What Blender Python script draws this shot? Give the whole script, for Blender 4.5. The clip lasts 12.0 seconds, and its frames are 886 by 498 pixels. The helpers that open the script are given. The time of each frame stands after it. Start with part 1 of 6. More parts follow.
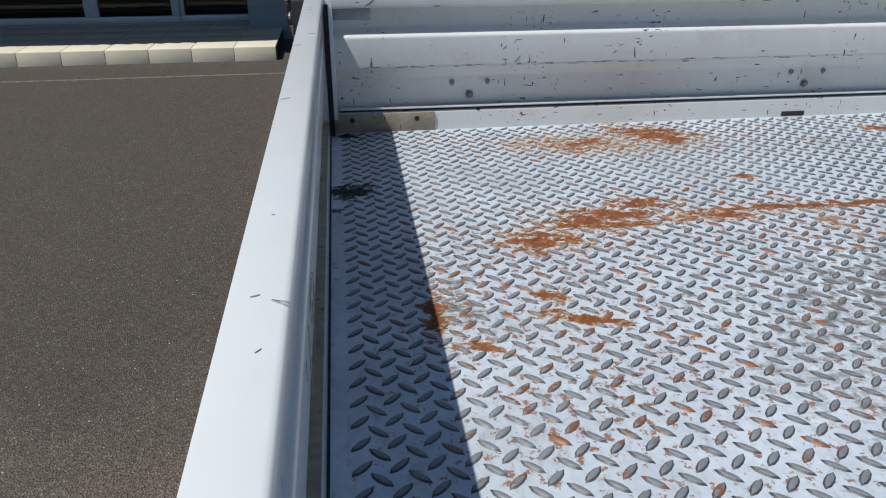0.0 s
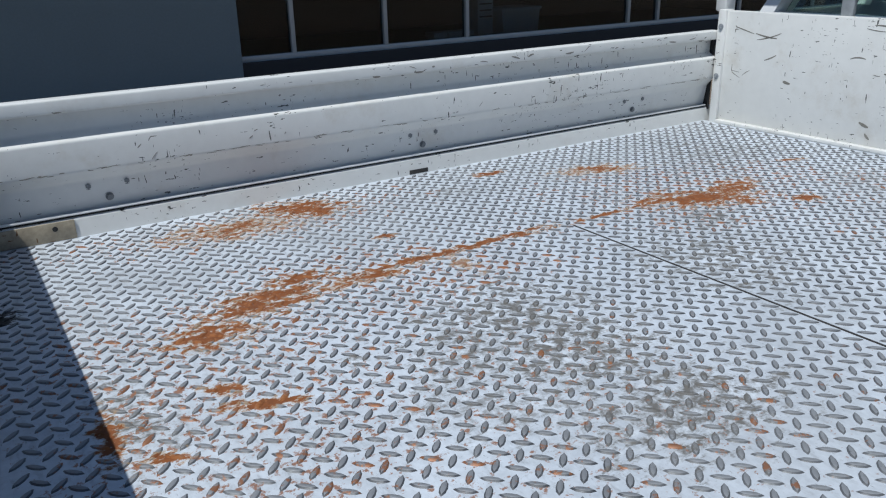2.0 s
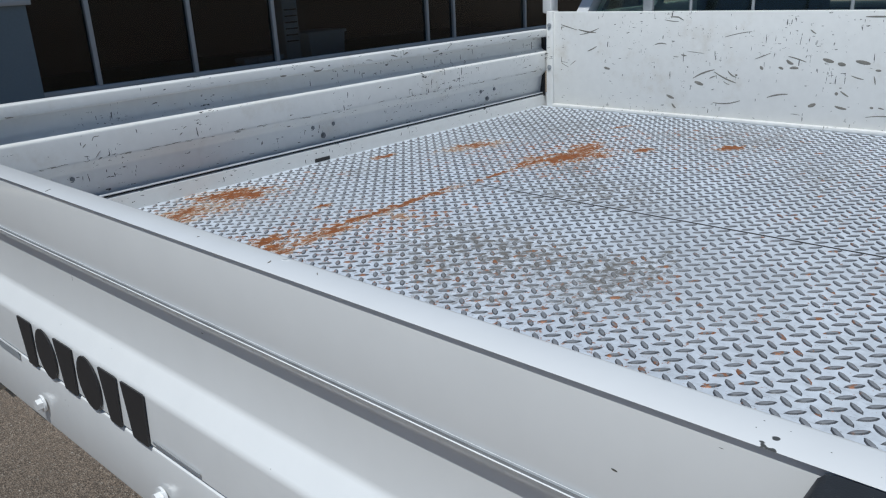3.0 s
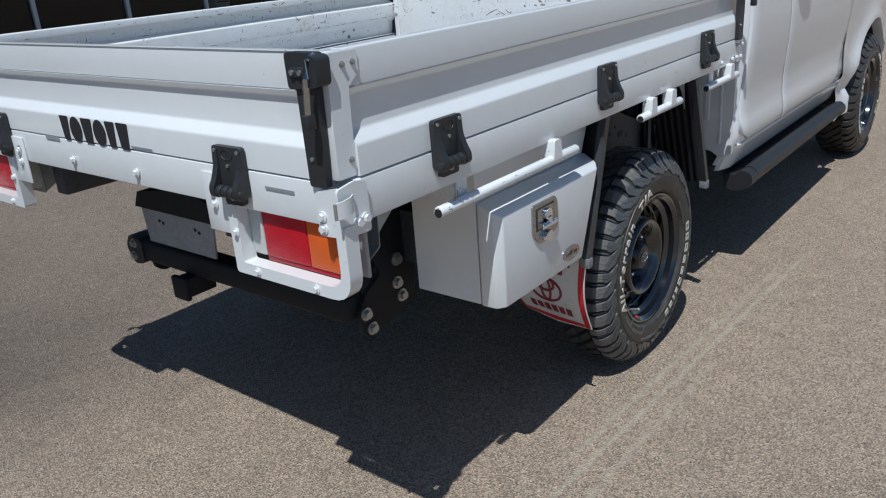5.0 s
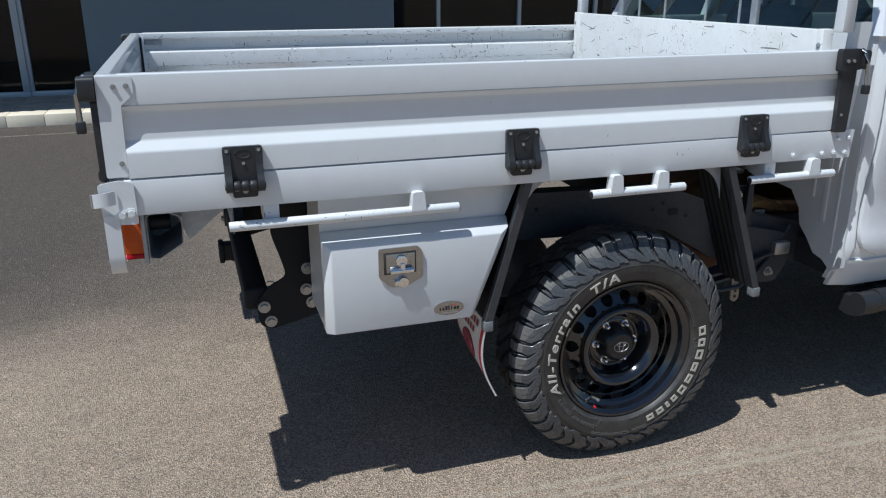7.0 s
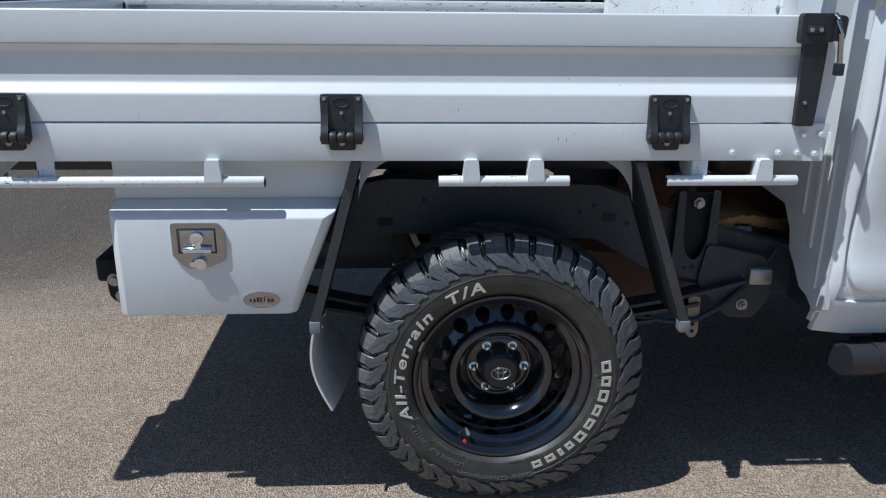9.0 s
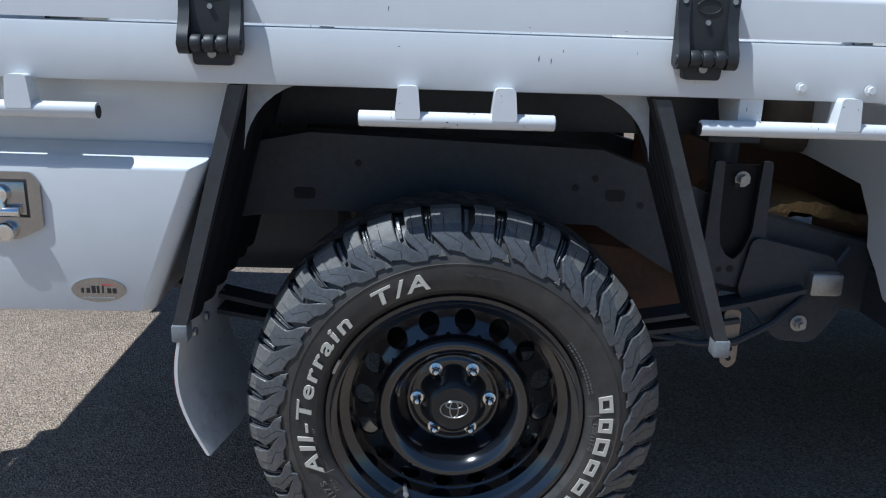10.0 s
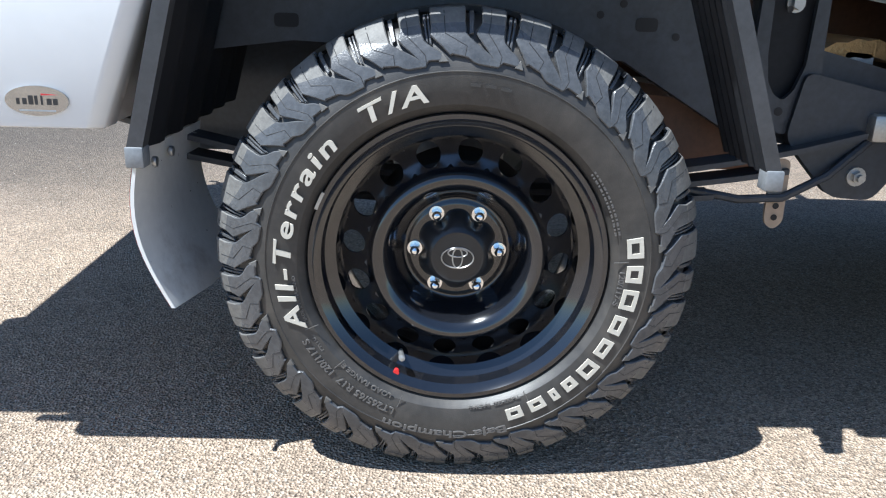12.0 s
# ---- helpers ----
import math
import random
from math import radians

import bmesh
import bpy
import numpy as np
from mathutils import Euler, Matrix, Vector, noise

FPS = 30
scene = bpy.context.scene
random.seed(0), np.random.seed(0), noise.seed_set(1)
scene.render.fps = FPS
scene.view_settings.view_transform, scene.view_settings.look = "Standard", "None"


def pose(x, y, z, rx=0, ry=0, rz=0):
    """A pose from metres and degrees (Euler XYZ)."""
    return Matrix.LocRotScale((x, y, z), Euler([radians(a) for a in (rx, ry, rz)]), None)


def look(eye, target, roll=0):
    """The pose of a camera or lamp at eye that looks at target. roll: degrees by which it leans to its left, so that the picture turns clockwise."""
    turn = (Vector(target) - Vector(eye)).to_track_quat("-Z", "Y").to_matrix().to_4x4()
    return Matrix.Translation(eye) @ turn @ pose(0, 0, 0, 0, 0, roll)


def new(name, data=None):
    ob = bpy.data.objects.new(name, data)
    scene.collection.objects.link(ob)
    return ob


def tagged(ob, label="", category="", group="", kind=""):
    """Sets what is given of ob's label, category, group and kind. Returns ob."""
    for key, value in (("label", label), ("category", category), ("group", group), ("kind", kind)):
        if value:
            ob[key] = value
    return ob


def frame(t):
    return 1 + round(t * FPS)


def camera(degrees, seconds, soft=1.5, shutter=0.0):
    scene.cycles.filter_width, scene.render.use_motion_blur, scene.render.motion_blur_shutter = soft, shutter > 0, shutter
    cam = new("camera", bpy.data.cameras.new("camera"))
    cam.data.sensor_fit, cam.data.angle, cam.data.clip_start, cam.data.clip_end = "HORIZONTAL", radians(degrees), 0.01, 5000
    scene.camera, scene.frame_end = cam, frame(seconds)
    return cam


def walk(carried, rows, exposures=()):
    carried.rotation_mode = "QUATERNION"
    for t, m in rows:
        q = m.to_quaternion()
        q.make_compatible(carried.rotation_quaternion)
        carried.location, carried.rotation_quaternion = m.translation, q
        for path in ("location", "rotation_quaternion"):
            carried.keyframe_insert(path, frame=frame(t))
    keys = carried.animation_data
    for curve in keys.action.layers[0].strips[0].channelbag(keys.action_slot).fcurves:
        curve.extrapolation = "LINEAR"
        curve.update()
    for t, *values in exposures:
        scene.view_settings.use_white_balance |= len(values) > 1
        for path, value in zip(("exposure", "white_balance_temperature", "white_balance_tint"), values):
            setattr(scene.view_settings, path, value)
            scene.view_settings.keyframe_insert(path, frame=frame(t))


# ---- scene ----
cam = camera(59.0, 12.0, soft=1.15)
PATH = [
    (0, (-1.409, -0.73, 1.504), (-1.181, 1.071, 0.664), -0.1),
    (0.5, (-1.4, -0.736, 1.517), (-1.179, 1.095, 0.745), -0.8),
    (1, (-1.4, -0.739, 1.529), (-1.077, 1.092, 0.793), -0.9),
    (1.5, (-1.382, -0.761, 1.539), (-0.778, 1.009, 0.831), -0.7),
    (2, (-1.399, -0.783, 1.555), (-0.399, 0.799, 0.85), -1.4),
    (2.5, (-1.547, -0.812, 1.562), (-0.249, 0.547, 0.878), -2.3),
    (2.7, (-1.637, -0.82, 1.551), (-0.268, 0.475, 0.88), -2.5),
    (4.3, (-2.459, -1.472, 1.458), (-1.1, -0.15, 0.822), -4.4),
    (4.5, (-2.513, -1.578, 1.488), (-1.123, -0.302, 0.824), -4.3),
    (5, (-2.476, -1.959, 1.476), (-1.042, -0.762, 0.763), -4.4),
    (5.5, (-2.248, -2.241, 1.476), (-0.809, -1.075, 0.721), -4.7),
    (6, (-1.94, -2.481, 1.507), (-0.569, -1.223, 0.775), -3.6),
    (6.5, (-1.649, -2.741, 1.509), (-0.541, -1.214, 0.844), -2.2),
    (6.7, (-1.488, -2.811, 1.518), (-0.599, -1.14, 0.874), -1.3),
    (8.3, (-0.618, -2.943, 1.441), (-0.535, -1.052, 0.794), 0.9),
    (8.5, (-0.494, -2.867, 1.422), (-0.392, -0.977, 0.775), 0.8),
    (9, (-0.266, -2.722, 1.367), (-0.159, -0.827, 0.737), 0.6),
    (9.5, (-0.073, -2.501, 1.293), (-0.011, -0.597, 0.684), 1.0),
    (10, (-0.079, -2.16, 1.083), (-0.009, -0.241, 0.525), 1.9),
    (10.5, (-0.073, -2.044, 0.821), (-0.005, -0.125, 0.271), 2.5),
    (11, (-0.06, -2.018, 0.78), (0.001, -0.108, 0.204), 2.5),
    (11.5, (-0.057, -2.019, 0.787), (-0.006, -0.117, 0.185), 2.4),
    (12, (-0.049, -2.028, 0.802), (-0.009, -0.138, 0.165), 1.8),
]
EXPOSURES = [(0.0, -0.12, 5820, 5), (1.0, -0.1, 5820, 5), (1.5, -0.08, 5730, 5), (2.5, -0.27, 5630, 5), (4.3, -0.05, 5480, 5), (6.0, 0.08, 5400, 5), (8.3, 0.2, 5360, 5), (9.5, 0.16, 5190, 5), (10.0, 0.36, 5110, 5), (10.5, 1.5, 5330, 5), (12.0, 1.45, 5380, 5)]
walk(cam, [(t, look(eye, target, roll)) for t, eye, target, roll in PATH], EXPOSURES)

# ---- world and sun ----
SUN_WAY = Vector((-0.46, -0.195, 1.0)).normalized()
world = bpy.data.worlds.new("world")
scene.world = world
world.use_nodes = True
wn = world.node_tree
sky = wn.nodes.new("ShaderNodeTexSky")
sky.sky_type = "NISHITA"
sky.sun_disc = False
sky.sun_elevation = math.asin(SUN_WAY.z)
sky.sun_rotation = math.atan2(SUN_WAY.x, SUN_WAY.y)
sky.air_density, sky.dust_density, sky.ozone_density = 1.0, 0.4, 1.3
wn.links.new(sky.outputs[0], wn.nodes["Background"].inputs[0])
wn.nodes["Background"].inputs[1].default_value = 0.064
sun = new("sun", bpy.data.lights.new("sun", "SUN"))
sun.data.energy, sun.data.angle, sun.data.color = 4.5, radians(0.53), (1.0, 0.915, 0.81)
sun.matrix_world = look((0, 0, 0), tuple(-SUN_WAY))
sun.location = tuple(SUN_WAY * 20)


# ---- materials ----
def mat(name, colour, rough=0.5, metal=0.0, coat=0.0, vary=0.08, scale=6.0, fine=60.0, bump=0.0, bump_scale=200.0, spec=0.5):
    """A surface with a coarse and a fine variation of its colour and gloss."""
    m = bpy.data.materials.new(name)
    m.use_nodes = True
    nt = m.node_tree
    p = nt.nodes["Principled BSDF"]
    p.inputs["Roughness"].default_value, p.inputs["Metallic"].default_value = rough, metal
    p.inputs["Coat Weight"].default_value = coat
    p.inputs["Coat Roughness"].default_value = 0.08
    p.inputs["Specular IOR Level"].default_value = spec
    co = nt.nodes.new("ShaderNodeTexCoord")
    big, small = noise_node(nt, co, scale, 4), noise_node(nt, co, fine, 3)
    both = math_node(nt, "ADD", big, small)
    ramp = nt.nodes.new("ShaderNodeMapRange")
    ramp.inputs[1].default_value, ramp.inputs[2].default_value = 0.6, 1.4
    ramp.inputs[3].default_value, ramp.inputs[4].default_value = 1 - vary, 1 + vary
    nt.links.new(both, ramp.inputs[0])
    tint = nt.nodes.new("ShaderNodeVectorMath")
    tint.operation = "SCALE"
    tint.inputs[0].default_value = colour
    nt.links.new(ramp.outputs[0], tint.inputs["Scale"])
    nt.links.new(tint.outputs[0], p.inputs["Base Color"])
    gloss = math_node(nt, "MULTIPLY_ADD", big, 0.25 * rough, 0.875 * rough)
    nt.links.new(gloss, p.inputs["Roughness"])
    if bump:
        b = nt.nodes.new("ShaderNodeBump")
        b.inputs["Strength"].default_value, b.inputs["Distance"].default_value = bump, 0.002
        nt.links.new(noise_node(nt, co, bump_scale, 3), b.inputs["Height"])
        nt.links.new(b.outputs[0], p.inputs["Normal"])
    return m


def noise_node(nt, co, scale, detail=3, stretch=None, rough=0.55):
    n = nt.nodes.new("ShaderNodeTexNoise")
    n.inputs["Scale"].default_value, n.inputs["Detail"].default_value, n.inputs["Roughness"].default_value = scale, detail, rough
    if stretch:
        mp = nt.nodes.new("ShaderNodeMapping")
        mp.inputs["Scale"].default_value = stretch
        nt.links.new(co.outputs["Object"], mp.inputs[0])
        nt.links.new(mp.outputs[0], n.inputs["Vector"])
    else:
        nt.links.new(co.outputs["Object"], n.inputs["Vector"])
    return n.outputs["Fac"]


def math_node(nt, op, a, b=0.0, c=0.0, clamp=False):
    n = nt.nodes.new("ShaderNodeMath")
    n.operation, n.use_clamp = op, clamp
    for k, v in enumerate((a, b, c)):
        if isinstance(v, (int, float)):
            n.inputs[k].default_value = v
        else:
            nt.links.new(v, n.inputs[k])
    return n.outputs[0]


def mix_colour(nt, fac, a, b):
    n = nt.nodes.new("ShaderNodeMix")
    n.data_type = "RGBA"
    for k, v in ((0, fac), (6, a), (7, b)):
        if isinstance(v, (int, float)):
            n.inputs[k].default_value = v
        elif isinstance(v, tuple):
            n.inputs[k].default_value = (*v, 1)
        else:
            nt.links.new(v, n.inputs[k])
    return n.outputs[2]


def step(nt, v, low, high):
    n = nt.nodes.new("ShaderNodeMapRange")
    n.interpolation_type = "SMOOTHSTEP"
    n.inputs[1].default_value, n.inputs[2].default_value = low, high
    nt.links.new(v, n.inputs[0])
    return n.outputs[0]


def shell_of(m):
    nt = m.node_tree
    p = nt.nodes["Principled BSDF"]
    return nt, p, p.inputs["Base Color"].links[0].from_socket, next(n for n in nt.nodes if n.type == "TEX_COORD")


def chipped(m, amount, colour=(0.07, 0.07, 0.065), dirt=0.0, dirt_colour=(0.42, 0.36, 0.27)):
    """Adds chips and drawn-out scratches in the paint, and faint grime."""
    nt, p, base, co = shell_of(m)
    a = noise_node(nt, co, 1.0, 3, (42, 42, 150), 0.6)
    b = noise_node(nt, co, 1.0, 2, (160, 160, 26), 0.6)
    where = noise_node(nt, co, 5.5, 2)
    k = math_node(nt, "MULTIPLY", math_node(nt, "MAXIMUM", a, math_node(nt, "MULTIPLY", b, 0.965)), math_node(nt, "MULTIPLY_ADD", where, 0.42, 0.79))
    chips = step(nt, k, 0.735 - amount, 0.75 - amount)
    out = base
    if dirt:
        d = step(nt, noise_node(nt, co, 7.0, 6, None, 0.7), 0.52, 0.8)
        out = mix_colour(nt, math_node(nt, "MULTIPLY", d, dirt), out, dirt_colour)
    out = mix_colour(nt, chips, out, colour)
    nt.links.new(out, p.inputs["Base Color"])
    return m


WHITE = (0.69, 0.7, 0.7)
paint = mat("white_gate_paint", WHITE, 0.3, coat=0.5, vary=0.03, scale=3, fine=25)
chipped(paint, -0.035)
paint_worn = mat("worn_white_paint", (0.68, 0.68, 0.66), 0.45, vary=0.05, scale=4, fine=40)
chipped(paint_worn, 0.055, dirt=0.45)
paint_car = mat("car_white_paint", (0.71, 0.72, 0.73), 0.22, coat=0.7, vary=0.015, scale=2, fine=20)
paint_rail = mat("white_rail_paint", (0.72, 0.73, 0.73), 0.35, coat=0.2, vary=0.03)
chipped(paint_rail, 0.05, (0.03, 0.03, 0.03))
black_plastic = mat("black_moulded_plastic", (0.022, 0.023, 0.025), 0.48, vary=0.2, bump=0.15, bump_scale=900)
step_plastic = mat("charcoal_step_plastic", (0.02, 0.021, 0.023), 0.45, vary=0.15, bump=0.2, bump_scale=700)
# for black parts, and for shade painted as gap strips and hole discs
dull_black = mat("black_seal", (0.012, 0.012, 0.013), 0.7, vary=0.2)
guard_black = mat("black_guard_sheet", (0.012, 0.013, 0.016), 0.6, spec=0.25, vary=0.3, scale=9, fine=90)
guard_tube = mat("grey_painted_tube", (0.04, 0.042, 0.047), 0.38, vary=0.3, scale=18, fine=120)
tunnel_brown = mat("dusty_underbody", (0.09, 0.07, 0.05), 0.7, vary=0.35, scale=6, fine=60)
chassis_black = mat("chassis_black", (0.032, 0.037, 0.046), 0.5, vary=0.4, scale=7, fine=80)
rust_tank = mat("rusty_brown_steel", (0.12, 0.055, 0.027), 0.65, vary=0.35, scale=6, fine=70)
shield_metal = mat("heat_shield_foil", (0.34, 0.23, 0.11), 0.32, metal=0.9, vary=0.25, scale=12, fine=80, bump=0.9, bump_scale=120)
steel = mat("bright_steel", (0.4, 0.4, 0.4), 0.2, metal=1.0, vary=0.1, scale=20, fine=150)
chrome = mat("polished_chrome", (0.8, 0.8, 0.8), 0.07, metal=1.0, vary=0.03)
zinc = mat("dull_zinc", (0.4, 0.4, 0.39), 0.42, metal=0.8, vary=0.2, scale=30, fine=200)
dull_plate = mat("dull_grey_plate", (0.34, 0.36, 0.38), 0.5, metal=0.4, vary=0.2, scale=8, fine=60)
rim_black = mat("gloss_black_wheel", (0.007, 0.008, 0.011), 0.13, coat=1.0, vary=0.2, scale=10, fine=120)
weathered_steel = mat("weathered_steel", (0.2, 0.21, 0.22), 0.5, metal=0.3, vary=0.25, scale=20, fine=140)
hub_plastic = mat("black_hub_plastic", (0.016, 0.017, 0.019), 0.3, vary=0.1)
dark_metal = mat("dark_drum_metal", (0.03, 0.028, 0.027), 0.7, vary=0.3)
white_letter = mat("raised_white_rubber", (0.52, 0.485, 0.41), 0.6, vary=0.1, scale=20, fine=150)
red_lens = mat("red_lens", (0.42, 0.004, 0.016), 0.26, coat=0.0, spec=0.3, vary=0.12, scale=8, fine=420, bump=0.5, bump_scale=420)
amber_lens = mat("amber_lens", (0.6, 0.1, 0.008), 0.26, coat=0.0, spec=0.3, vary=0.15, scale=8, fine=420, bump=0.5, bump_scale=420)
clear_lens = mat("clear_lens", (0.55, 0.56, 0.54), 0.26, coat=0.15, vary=0.15, scale=8, fine=420, bump=0.6, bump_scale=420)
flap_white = mat("white_flap_rubber", (0.66, 0.65, 0.62), 0.5, vary=0.08, scale=8, fine=60)
chipped(flap_white, 0.0, dirt=0.6, dirt_colour=(0.25, 0.2, 0.16))
flap_red = mat("red_flap_print", (0.5, 0.02, 0.03), 0.5, vary=0.1)
flap_maroon = mat("maroon_flap_print", (0.22, 0.03, 0.05), 0.5, vary=0.1)
black_print = mat("black_vinyl", (0.02, 0.02, 0.022), 0.4, vary=0.1)
red_dot = mat("red_marker", (0.6, 0.02, 0.02), 0.4, vary=0.1)
wall_paint = mat("slate_blue_wall_paint", (0.16, 0.21, 0.25), 0.6, vary=0.08, scale=1.5, fine=40, bump=0.15, bump_scale=300)
alu = mat("powder_coated_frame", (0.42, 0.47, 0.52), 0.4, metal=0.2, vary=0.04)
kerb_stone = mat("cream_kerb_stone", (0.74, 0.66, 0.51), 0.75, vary=0.12, scale=6, fine=120, bump=0.2, bump_scale=250)
paver_mat = mat("grey_cream_paver", (0.5, 0.46, 0.38), 0.75, vary=0.12, scale=6, fine=120)
room_dark = mat("showroom_wall", (0.06, 0.065, 0.075), 0.8, vary=0.15)
room_floor = mat("showroom_tile", (0.12, 0.12, 0.12), 0.35, vary=0.15)
white_ware = mat("white_ware", (0.7, 0.72, 0.72), 0.4, vary=0.05)
awning_steel = mat("awning_steel", (0.4, 0.42, 0.44), 0.5, metal=0.3, vary=0.1)
seat_cloth = mat("dark_seat_cloth", (0.035, 0.036, 0.04), 0.85, vary=0.2)


def glass_material(name, tint, rough=0.0, ior=1.45):
    m = bpy.data.materials.new(name)
    m.use_nodes = True
    p = m.node_tree.nodes["Principled BSDF"]
    p.inputs["Base Color"].default_value = (*tint, 1)
    p.inputs["Transmission Weight"].default_value, p.inputs["Roughness"].default_value, p.inputs["IOR"].default_value = 1.0, rough, ior
    return m


shop_glass = glass_material("tinted_shop_glass", (0.3, 0.36, 0.4), 0.0, 1.28)
car_glass = glass_material("green_car_glass", (0.72, 0.85, 0.78))


def make_rubber():
    m = mat("tyre_rubber", (0.036, 0.034, 0.032), 0.46, vary=0.25, scale=9, fine=110, bump=0.2, bump_scale=500)
    nt, p, base, co = shell_of(m)
    dust = step(nt, noise_node(nt, co, 14, 5), 0.4, 0.75)
    nt.links.new(mix_colour(nt, math_node(nt, "MULTIPLY", dust, 0.45), base, (0.1, 0.089, 0.076)), p.inputs["Base Color"])
    return m


rubber = make_rubber()
tread_top = mat("dusty_tread_top", (0.12, 0.116, 0.108), 0.6, vary=0.35, scale=16, fine=160, bump=0.3, bump_scale=400)
tread_rubber = mat("scuffed_tread_rubber", (0.07, 0.072, 0.076), 0.27, vary=0.35, scale=16, fine=160, bump=0.25, bump_scale=400)
rubber_mark = mat("moulded_rubber_marking", (0.11, 0.105, 0.1), 0.4, vary=0.1)


def make_asphalt():
    m = mat("dusty_asphalt", (0.355, 0.273, 0.198), 0.85, vary=0.15, scale=0.6, fine=9)
    nt, p, base, co = shell_of(m)
    xyz = nt.nodes.new("ShaderNodeSeparateXYZ")
    nt.links.new(co.outputs["Object"], xyz.inputs[0])
    # darker surface towards the building
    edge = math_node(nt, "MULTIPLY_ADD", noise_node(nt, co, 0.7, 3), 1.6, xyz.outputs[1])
    dark_mix = step(nt, edge, 0.9, 2.4)
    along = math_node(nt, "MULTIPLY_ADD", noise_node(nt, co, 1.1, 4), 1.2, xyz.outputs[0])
    dark_mix = math_node(nt, "MULTIPLY", dark_mix, math_node(nt, "SUBTRACT", 1.0, math_node(nt, "MULTIPLY", step(nt, along, -1.6, 0.2), 0.5)))
    out = mix_colour(nt, math_node(nt, "MULTIPLY", dark_mix, 0.87), base, (0.05, 0.042, 0.035))
    # stones of two sizes with dark pits between them
    stones = []
    for scale, low, spread in ((185, 0.54, 0.92), (420, 0.65, 0.7)):
        vor = nt.nodes.new("ShaderNodeTexVoronoi")
        vor.inputs["Scale"].default_value = scale
        nt.links.new(co.outputs["Object"], vor.inputs["Vector"])
        sep = nt.nodes.new("ShaderNodeSeparateColor")
        nt.links.new(vor.outputs["Color"], sep.inputs[0])
        grain = math_node(nt, "MULTIPLY_ADD", sep.outputs[0], spread, low)
        tint = nt.nodes.new("ShaderNodeVectorMath")
        tint.operation = "SCALE"
        nt.links.new(out, tint.inputs[0])
        nt.links.new(grain, tint.inputs["Scale"])
        out = tint.outputs[0]
        stones.append((vor, sep))
    pale = step(nt, stones[0][1].outputs[1], 0.9, 0.95)
    out = mix_colour(nt, math_node(nt, "MULTIPLY", pale, math_node(nt, "MULTIPLY_ADD", dark_mix, -0.35, 0.6)), out, (0.46, 0.42, 0.35))
    pits = step(nt, noise_node(nt, co, 210, 3, None, 0.65), 0.54, 0.61)
    out = mix_colour(nt, math_node(nt, "MULTIPLY", pits, 0.42), out, (0.035, 0.03, 0.026))
    vor2 = nt.nodes.new("ShaderNodeTexVoronoi")
    vor2.inputs["Scale"].default_value = 23
    nt.links.new(co.outputs["Object"], vor2.inputs["Vector"])
    chip = step(nt, math_node(nt, "SUBTRACT", 0.075, vor2.outputs["Distance"]), 0.0, 0.02)
    out = mix_colour(nt, chip, out, (0.55, 0.51, 0.45))
    vor = stones[0][0]
    # chalky scuffed streaks beside the wheel track
    for y0, slope, w, x0, x1, k in ((-1.03, -0.045, 0.02, -1.2, 1.35, 0.62), (-0.975, -0.05, 0.02, -0.9, 1.2, 0.5), (-1.09, -0.02, 0.02, -1.2, 0.2, 0.5), (-1.06, 0.0, 0.014, 2.4, 3.4, 0.3), (6.42, 0.02, 0.03, -9.0, -1.2, 0.6)):
        d = math_node(nt, "ABSOLUTE", math_node(nt, "SUBTRACT", xyz.outputs[1], math_node(nt, "MULTIPLY_ADD", xyz.outputs[0], slope, y0)))
        d = math_node(nt, "MULTIPLY_ADD", noise_node(nt, co, 22, 5, None, 0.7), w * 3.2, math_node(nt, "SUBTRACT", d, w * 1.5))
        band = math_node(nt, "SUBTRACT", 1.0, step(nt, d, 0.0, w))
        inside = math_node(nt, "MULTIPLY", step(nt, xyz.outputs[0], x0, x0 + 0.3), math_node(nt, "SUBTRACT", 1.0, step(nt, xyz.outputs[0], x1 - 0.3, x1)))
        f = math_node(nt, "MULTIPLY", math_node(nt, "MULTIPLY", band, inside), k)
        out = mix_colour(nt, f, out, (0.46, 0.4, 0.31))
    nt.links.new(out, p.inputs["Base Color"])
    b = nt.nodes.new("ShaderNodeBump")
    b.inputs["Strength"].default_value, b.inputs["Distance"].default_value = 1.0, 0.007
    nt.links.new(vor.outputs["Distance"], b.inputs["Height"])
    nt.links.new(b.outputs[0], p.inputs["Normal"])
    return m


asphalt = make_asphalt()

